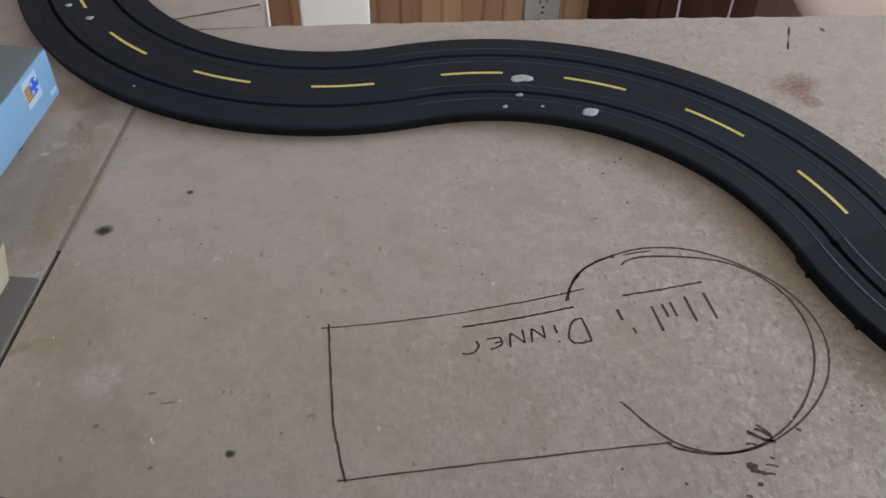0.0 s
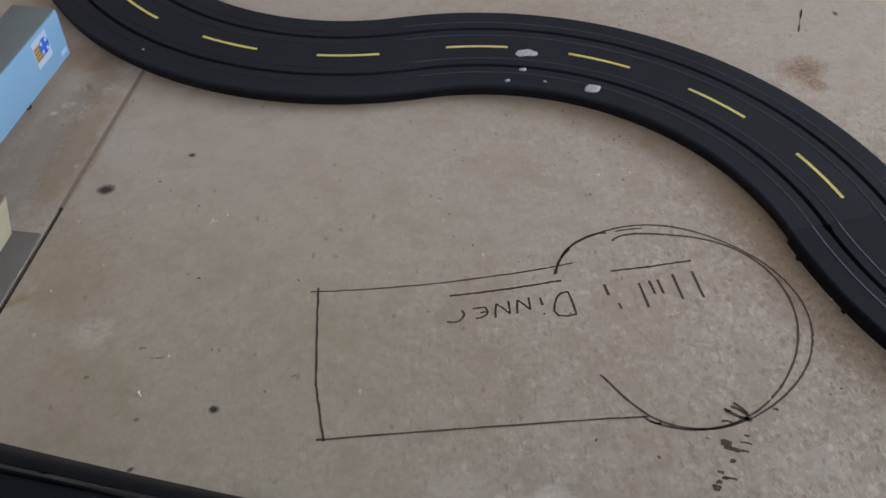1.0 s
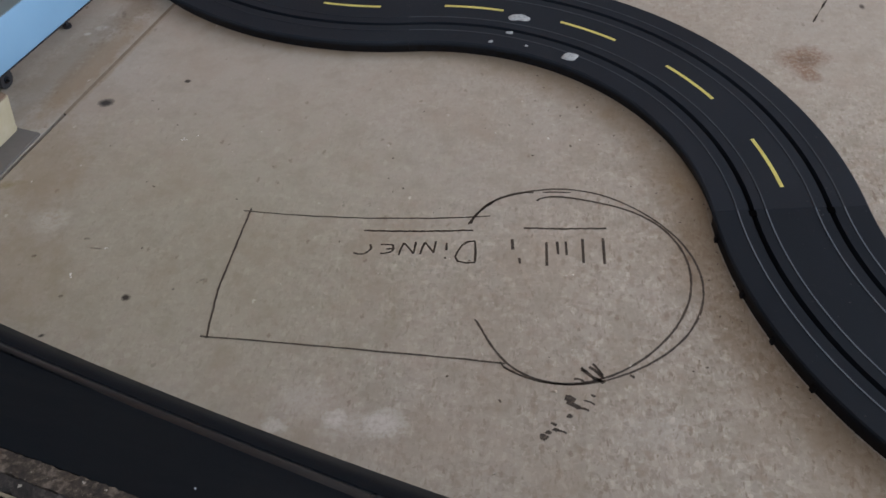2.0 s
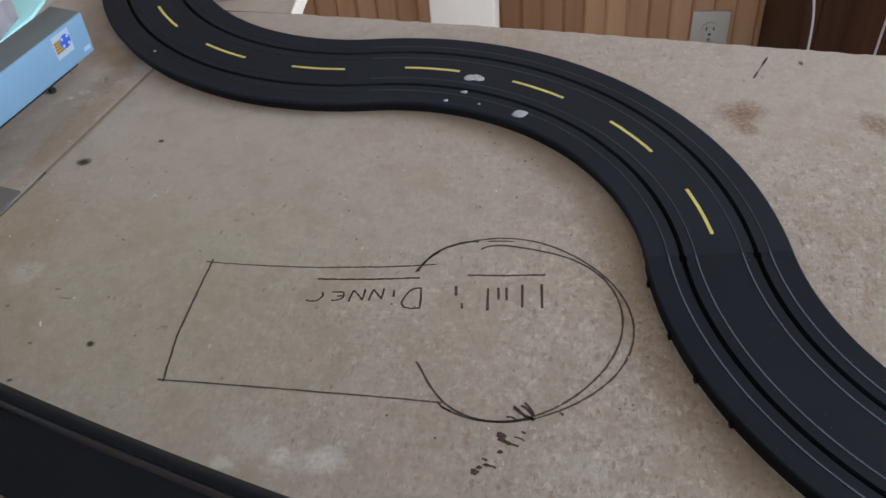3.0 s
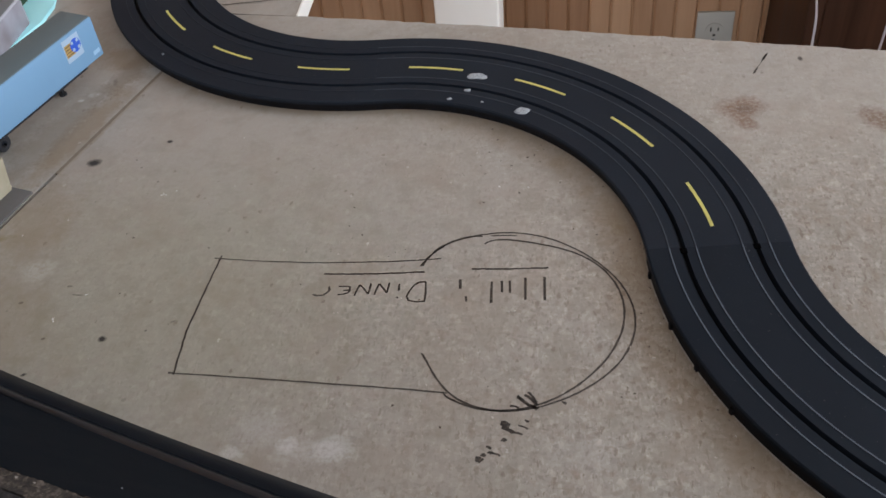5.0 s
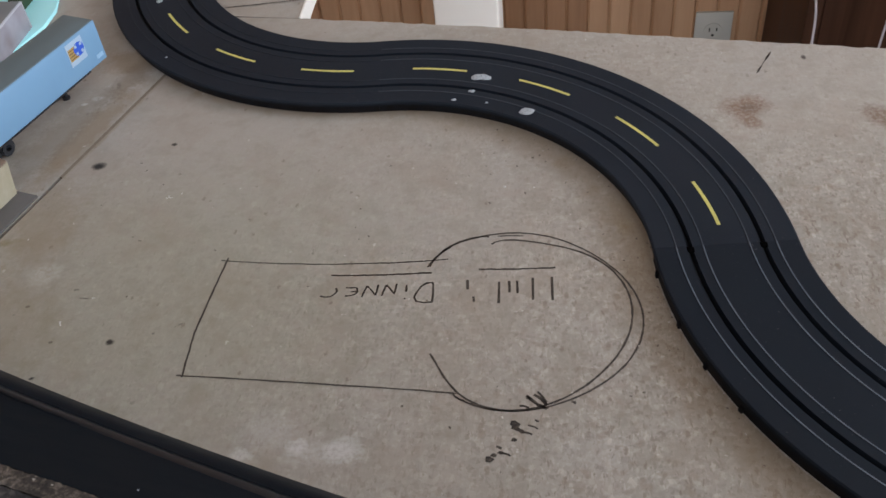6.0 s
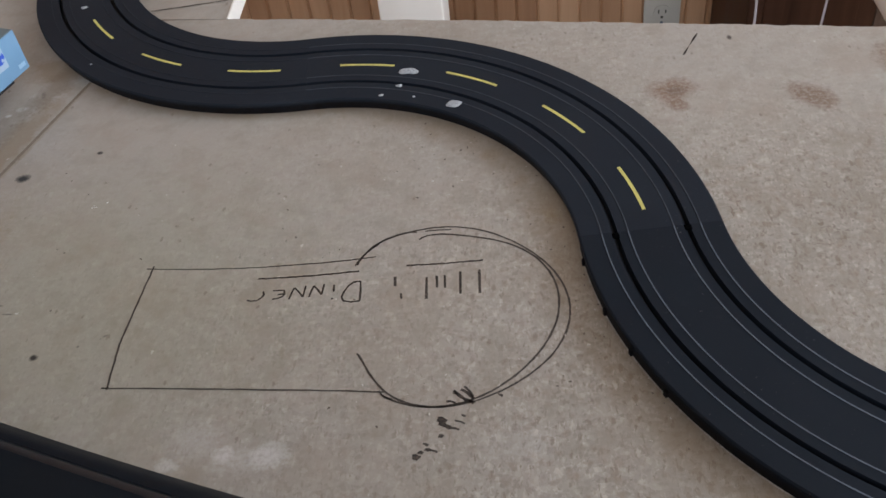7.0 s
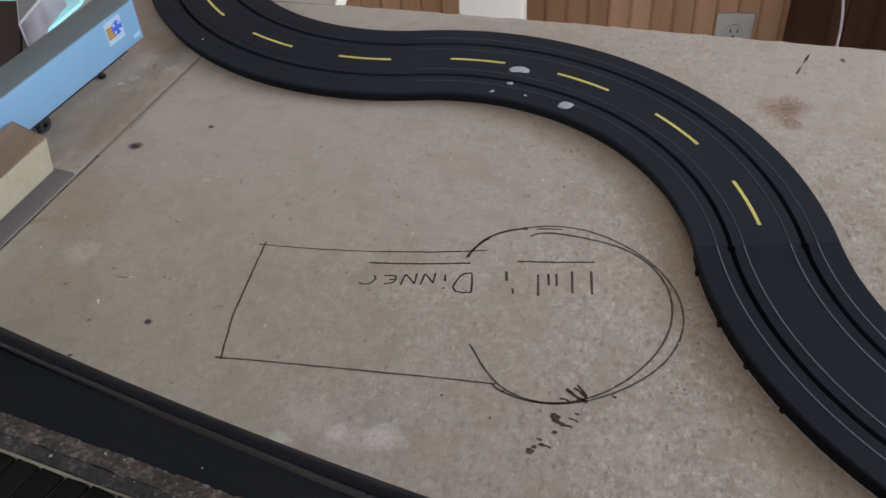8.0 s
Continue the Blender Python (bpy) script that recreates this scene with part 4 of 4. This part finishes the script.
part("timber", prism((-0.1505, 0.0570), (-0.1438, 0.0542), 0.0015, 0.0296, 0.13, 0.0335), M_PINE, offcut)
part("stained_top", prism((-0.1443, 0.0537), (-0.1443, 0.0537), 0.0296, 0.0300, 0.129, 0.0325), M_STAINED, offcut, "brown stained top face")
rng = random.Random(5)
for k in range(8):
    u = -0.003 - 0.015 * k + rng.uniform(-0.004, 0.004)
    part("splinter", box_mesh((u - rng.uniform(0.001, 0.003), -0.0007, 0.0015), (u + 0.002, 0.0004, 0.0018 + rng.uniform(0.0005, 0.002)), BL, 0.0002), M_PINE, offcut)
solid("felt_strip", box_mesh((-0.125, -0.0165, 0.0), (0.0, 0.0205, 0.0015), BL, 0.0003), M_GREY_STRIP, "dark grey felt strip under the pine offcut beside the seam", "strip")

# ---------------- black embankment, chipboard fascia and slatted deck ----------------
def far_line(x):
    return -0.1304 - 0.347 * x + 0.23 * x * x


def ridge_line(x):
    return -0.1503 - 0.350 * x + 0.08 * x * x


def near_line(x):
    return -0.2206 - 0.276 * x


def along_front(section, x0, x1, n=40, rough=0.0, seed=2):
    """A long solid along the front: section(x) gives its outline as (y, z) points."""
    rng = random.Random(seed)
    bm = bmesh.new()
    rings = []
    for i in range(n + 1):
        x = x0 + (x1 - x0) * i / n
        pts = section(x)
        rings.append([bm.verts.new((x + rng.uniform(-rough, rough), y + rng.uniform(-rough, rough), z + (rng.uniform(-rough, rough) if z > 0.01 else 0))) for y, z in pts])
    m = len(rings[0])
    for r, q in zip(rings, rings[1:]):
        for k in range(m):
            bm.faces.new((r[k], r[(k + 1) % m], q[(k + 1) % m], q[k]))
    bm.faces.new(rings[0][::-1])
    bm.faces.new(rings[-1])
    bmesh.ops.recalc_face_normals(bm, faces=bm.faces)
    return bm


FX0, FX1 = -0.165, 0.34


def across(x, f):
    return far_line(x) + (ridge_line(x) - far_line(x)) * f


def kerb_section(x):
    return [(across(x, 0.0), 0.0), (across(x, 0.0), 0.0275), (across(x, 0.05), 0.0296), (across(x, 0.16), 0.0330), (across(x, 0.34), 0.0385), (across(x, 0.52), 0.0433), (across(x, 0.66), 0.0453), (across(x, 0.8), 0.0466), (across(x, 0.8), 0.0)]


def roll_section(x):
    flat = min(1.0, max(0.0, (x + 0.085) / 0.09))  # the roll dies away along the strip

    def fade(tall, low):
        return tall + (low - tall) * flat

    return [(across(x, 0.79), 0.030), (across(x, 0.80), 0.0464), (across(x, 0.90), fade(0.0488, 0.0477)), (across(x, 0.97), fade(0.0499, 0.0486)), (across(x, 1.02), fade(0.0494, 0.0490)), (across(x, 1.05), fade(0.0470, 0.0492)), (across(x, 1.05), 0.030)]


def slope_section(x):
    return [(across(x, 0.8), -0.0001), (across(x, 0.8), 0.0400), (across(x, 1.04), 0.0488), (near_line(x) + 0.0004, 0.1493), (near_line(x) + 0.0004, -0.0001)]


panel = thing("black_roadbed", (0.0, -0.17, 0), "black plastic roadbed strip with a glossy rolled edge", "roadbed")
part("kerb", along_front(kerb_section, FX0, FX1, 60), M_LIP, panel, smooth=60)
part("rolled_edge", along_front(roll_section, FX0, FX1, 60), M_RIDGE, panel, "glossy rolled edge", smooth=60)
part("slope", along_front(slope_section, FX0, FX1, 60), M_PANEL, panel, "matt black slope", smooth=60)
crumb = box_mesh((-0.00025, -0.00025, -0.0004), (0.00025, 0.00025, 0.0002), Matrix.Translation((0.0636, -0.2212, 0.1240)) @ Matrix.Rotation(-0.9, 4, "X"), 0.0001)
solid("white_crumb", crumb, M_DAB, "tiny white crumb on the black roadbed slope", "crumb")
fascia = thing("chipboard_fascia", (0.0, -0.23, 0), "upright chipboard strip with a rough sawn top edge", "board")
part("brown_layer", along_front(lambda x: [(near_line(x), 0.0), (near_line(x), 0.1500), (near_line(x) - 0.0056, 0.1506), (near_line(x) - 0.0056, 0.0)], FX0, FX1, 420, 0.00028, 3), M_SAWN, fascia)
# shaded side of the sawn edge, its shade put into the colour
part("grey_layer", along_front(lambda x: [(near_line(x) - 0.0058, 0.0), (near_line(x) - 0.0058, 0.1503), (near_line(x) - 0.0090, 0.1487), (near_line(x) - 0.0090, 0.0)], FX0, FX1, 420, 0.00028, 4), M_SAWN_SHADED, fascia, "rough chip layer with its shade coloured dark grey")
part("batten", along_front(lambda x: [(near_line(x) - 0.0093, 0.0), (near_line(x) - 0.0093, 0.1479), (near_line(x) - 0.0100, 0.1479), (near_line(x) - 0.0099, 0.0)], FX0, FX1, 60, 0.0002, 5), M_BATTEN, fascia, "thin pale wooden batten")
deck = thing("slatted_deck", (-0.02, -0.27, 0), "dark slatted wooden deck behind the fascia", "deck")
CR = Matrix.Translation((0.0, near_line(0.0) - 0.0106, 0.0)) @ Matrix.Rotation(math.atan2(-0.276, 1), 4, "Z")
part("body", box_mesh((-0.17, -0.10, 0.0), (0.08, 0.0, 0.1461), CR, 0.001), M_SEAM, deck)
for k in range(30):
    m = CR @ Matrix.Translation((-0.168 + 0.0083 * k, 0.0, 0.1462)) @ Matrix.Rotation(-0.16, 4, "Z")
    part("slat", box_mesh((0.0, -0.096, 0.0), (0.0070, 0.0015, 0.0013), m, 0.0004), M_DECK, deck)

# ---------------- back of the room ----------------
post = thing("white_post", (0.058, 0.78, FLOOR_Z), "white painted square post with a bright rounded edge", "post")
part("shaft", box_mesh((0.014, 0.772, FLOOR_Z), (0.102, 0.86, CEIL_Z), bevel=0.003), M_WHITE, post, smooth=60)
part("base_block", box_mesh((0.008, 0.766, FLOOR_Z), (0.108, 0.866, FLOOR_Z + 0.10), bevel=0.004), M_WHITE, post)

OX, OZ = 0.4610, -0.590
outlet = thing("wall_outlet", (OX, NORTH - 0.004, OZ), "ivory duplex wall outlet on pine boards", "outlet")
part("cover_plate", box_mesh((OX - 0.033, NORTH - 0.0055, OZ - 0.057), (OX + 0.033, NORTH + 0.0005, OZ + 0.057), bevel=0.002), M_OUTLET, outlet)
for dz in (-0.0195, 0.0195):
    m = Matrix.Translation((OX, NORTH - 0.0062, OZ + dz)) @ Matrix.Rotation(radians(90), 4, "X")
    face = part("receptacle", add_cyl(bmesh.new(), 0.0165, 0.003, m, 26, 0.0006), M_OUTLET, outlet)
    for dx, hgt in ((-0.0064, 0.008), (0.0064, 0.0065)):
        part("blade_slot", box_mesh((OX + dx - 0.0012, NORTH - 0.0081, OZ + dz + 0.001 - hgt / 2 + 0.003), (OX + dx + 0.0012, NORTH - 0.0076, OZ + dz + 0.004 + hgt / 2)), M_HOLE, face)
    part("ground_hole", add_cyl(bmesh.new(), 0.0026, 0.0006, Matrix.Translation((OX, NORTH - 0.0079, OZ + dz - 0.0075)) @ Matrix.Rotation(radians(90), 4, "X"), 12), M_HOLE, face)
part("screw", add_cyl(bmesh.new(), 0.003, 0.001, Matrix.Translation((OX, NORTH - 0.0058, OZ)) @ Matrix.Rotation(radians(90), 4, "X"), 12), M_RAIL, outlet)

# dark cabinet
cab = thing("dark_cabinet", (0.64, 1.05, FLOOR_Z), "dark mahogany cabinet with a lighter brown end panel", "cabinet")
part("carcass", box_mesh((0.550, 0.935, FLOOR_Z), (0.742, 1.188, 0.10), bevel=0.004), M_CABINET, cab)
part("front_panel", box_mesh((0.572, 0.927, FLOOR_Z + 0.06), (0.712, 0.935, 0.06), bevel=0.003), M_CABINET, cab)
part("end_panel", box_mesh((0.744, 0.940, FLOOR_Z), (0.985, 1.188, 0.10), bevel=0.004), M_CABINET_SIDE, cab, "lighter brown end panel")

# pale chair with a rounded back
chair = thing("upholstered_chair", (0.94, 0.62, FLOOR_Z), "pale pinkish-beige upholstered chair with a rounded back", "chair")


def pad(rx, rz, thick, m, n=48):
    """A round pad with a swollen rim: rings from the middle of one face over the rim to the other."""
    bm = bmesh.new()
    rings = []
    for k in range(9):
        a = math.pi * (k + 0.5) / 9
        rings.append([bm.verts.new(m @ Vector(((rx - thick / 2 + thick / 2 * math.sin(a)) * math.cos(2 * math.pi * i / n), thick / 2 * math.cos(a), (rz - thick / 2 + thick / 2 * math.sin(a)) * math.sin(2 * math.pi * i / n)))) for i in range(n)])
    for r, q in zip(rings, rings[1:]):
        for i in range(n):
            bm.faces.new((r[i], r[(i + 1) % n], q[(i + 1) % n], q[i]))
    bm.faces.new(rings[0])
    bm.faces.new(rings[-1])
    bmesh.ops.recalc_face_normals(bm, faces=bm.faces)
    return bm


part("backrest", pad(0.35, 0.35, 0.07, Matrix.Translation((0.945, 0.715, -0.11))), M_FABRIC, chair, "rounded padded back", smooth=70)
part("seat", pad(0.24, 0.24, 0.09, Matrix.Translation((0.945, 0.52, -0.37)) @ Matrix.Rotation(radians(90), 4, "X")), M_FABRIC, chair, "round padded seat", smooth=70)
for dx in (-0.16, 0.16):
    for y in (0.38, 0.68):
        part("leg", add_cyl(bmesh.new(), 0.016, -0.40 - FLOOR_Z, Matrix.Translation((0.945 + dx, y, (FLOOR_Z - 0.40) / 2)), 16, 0.002, 0.02), M_CABINET_SIDE, chair, "turned wooden leg")


def cable(name, pts, radius, label):
    curve = bpy.data.curves.new(name, "CURVE")
    curve.dimensions, curve.bevel_depth, curve.bevel_resolution, curve.resolution_u = "3D", radius, 3, 8
    sp = curve.splines.new("NURBS")
    sp.points.add(len(pts) - 1)
    for p, q in zip(sp.points, pts):
        p.co = (*q, 1)
    sp.use_endpoint_u, sp.order_u = True, 4
    curve.materials.append(M_CABLE)
    return tagged(new(name, curve), label, "cable")


cable("white_cable", [(0.470, 0.735, CEIL_Z - 0.001), (0.470, 0.735, 1.2), (0.474, 0.735, 0.3), (0.482, 0.735, -0.05), (0.490, 0.735, -0.20), (0.499, 0.735, -0.248), (0.507, 0.735, -0.28), (0.509, 0.735, -0.34), (0.511, 0.742, -0.60), (0.505, 0.75, FLOOR_Z + 0.004), (0.56, 0.70, FLOOR_Z + 0.004)], 0.0016, "thin white cable hanging down before the pine boards")
cable("white_cable", [(0.630, 0.785, CEIL_Z - 0.001), (0.630, 0.785, 1.2), (0.628, 0.785, 0.3), (0.622, 0.785, 0.0), (0.618, 0.785, -0.20), (0.613, 0.785, -0.31), (0.611, 0.785, -0.37), (0.604, 0.785, -0.60), (0.60, 0.79, FLOOR_Z + 0.004), (0.66, 0.74, FLOOR_Z + 0.004)], 0.0016, "thin white cable slanting down before the dark cabinet")

# ---------------- wall boards and floor strips, piece by piece ----------------
PITCH = 0.0385


def board_mesh(name, lo, hi, bevel, material):
    data = bpy.data.meshes.new(name)
    bm = box_mesh(lo, hi)
    bmesh.ops.bevel(bm, geom=[e for e in bm.edges if abs((e.verts[0].co - e.verts[1].co).normalized().z) > 0.9], offset=bevel, segments=1, affect="EDGES")
    bm.to_mesh(data)
    bm.free()
    data.materials.append(material)
    return data


plank_data = board_mesh("wall_plank", (0.0, 0.0, FLOOR_Z), (PITCH - 0.0001, 0.0125, CEIL_Z), 0.0036, M_PINE_WALL)
for k in range(-22, 107):
    ob = new("wall_plank", plank_data)
    ob.location = (-0.92 + PITCH * k, NORTH, 0.0)
    ob.parent = wall_north
strip_bm = box_mesh((0, 0, FLOOR_Z - 0.015), (0.0562, 3.19, FLOOR_Z), bevel=0.0006)
strip_data = bpy.data.meshes.new("floor_strip")
strip_bm.to_mesh(strip_data)
strip_bm.free()
strip_data.materials.append(M_FLOOR)
for k in range(89):
    ob = new("floor_strip", strip_data)
    ob.location = (WEST + 0.0564 * k, SOUTH, 0.0)
    ob.parent = floor
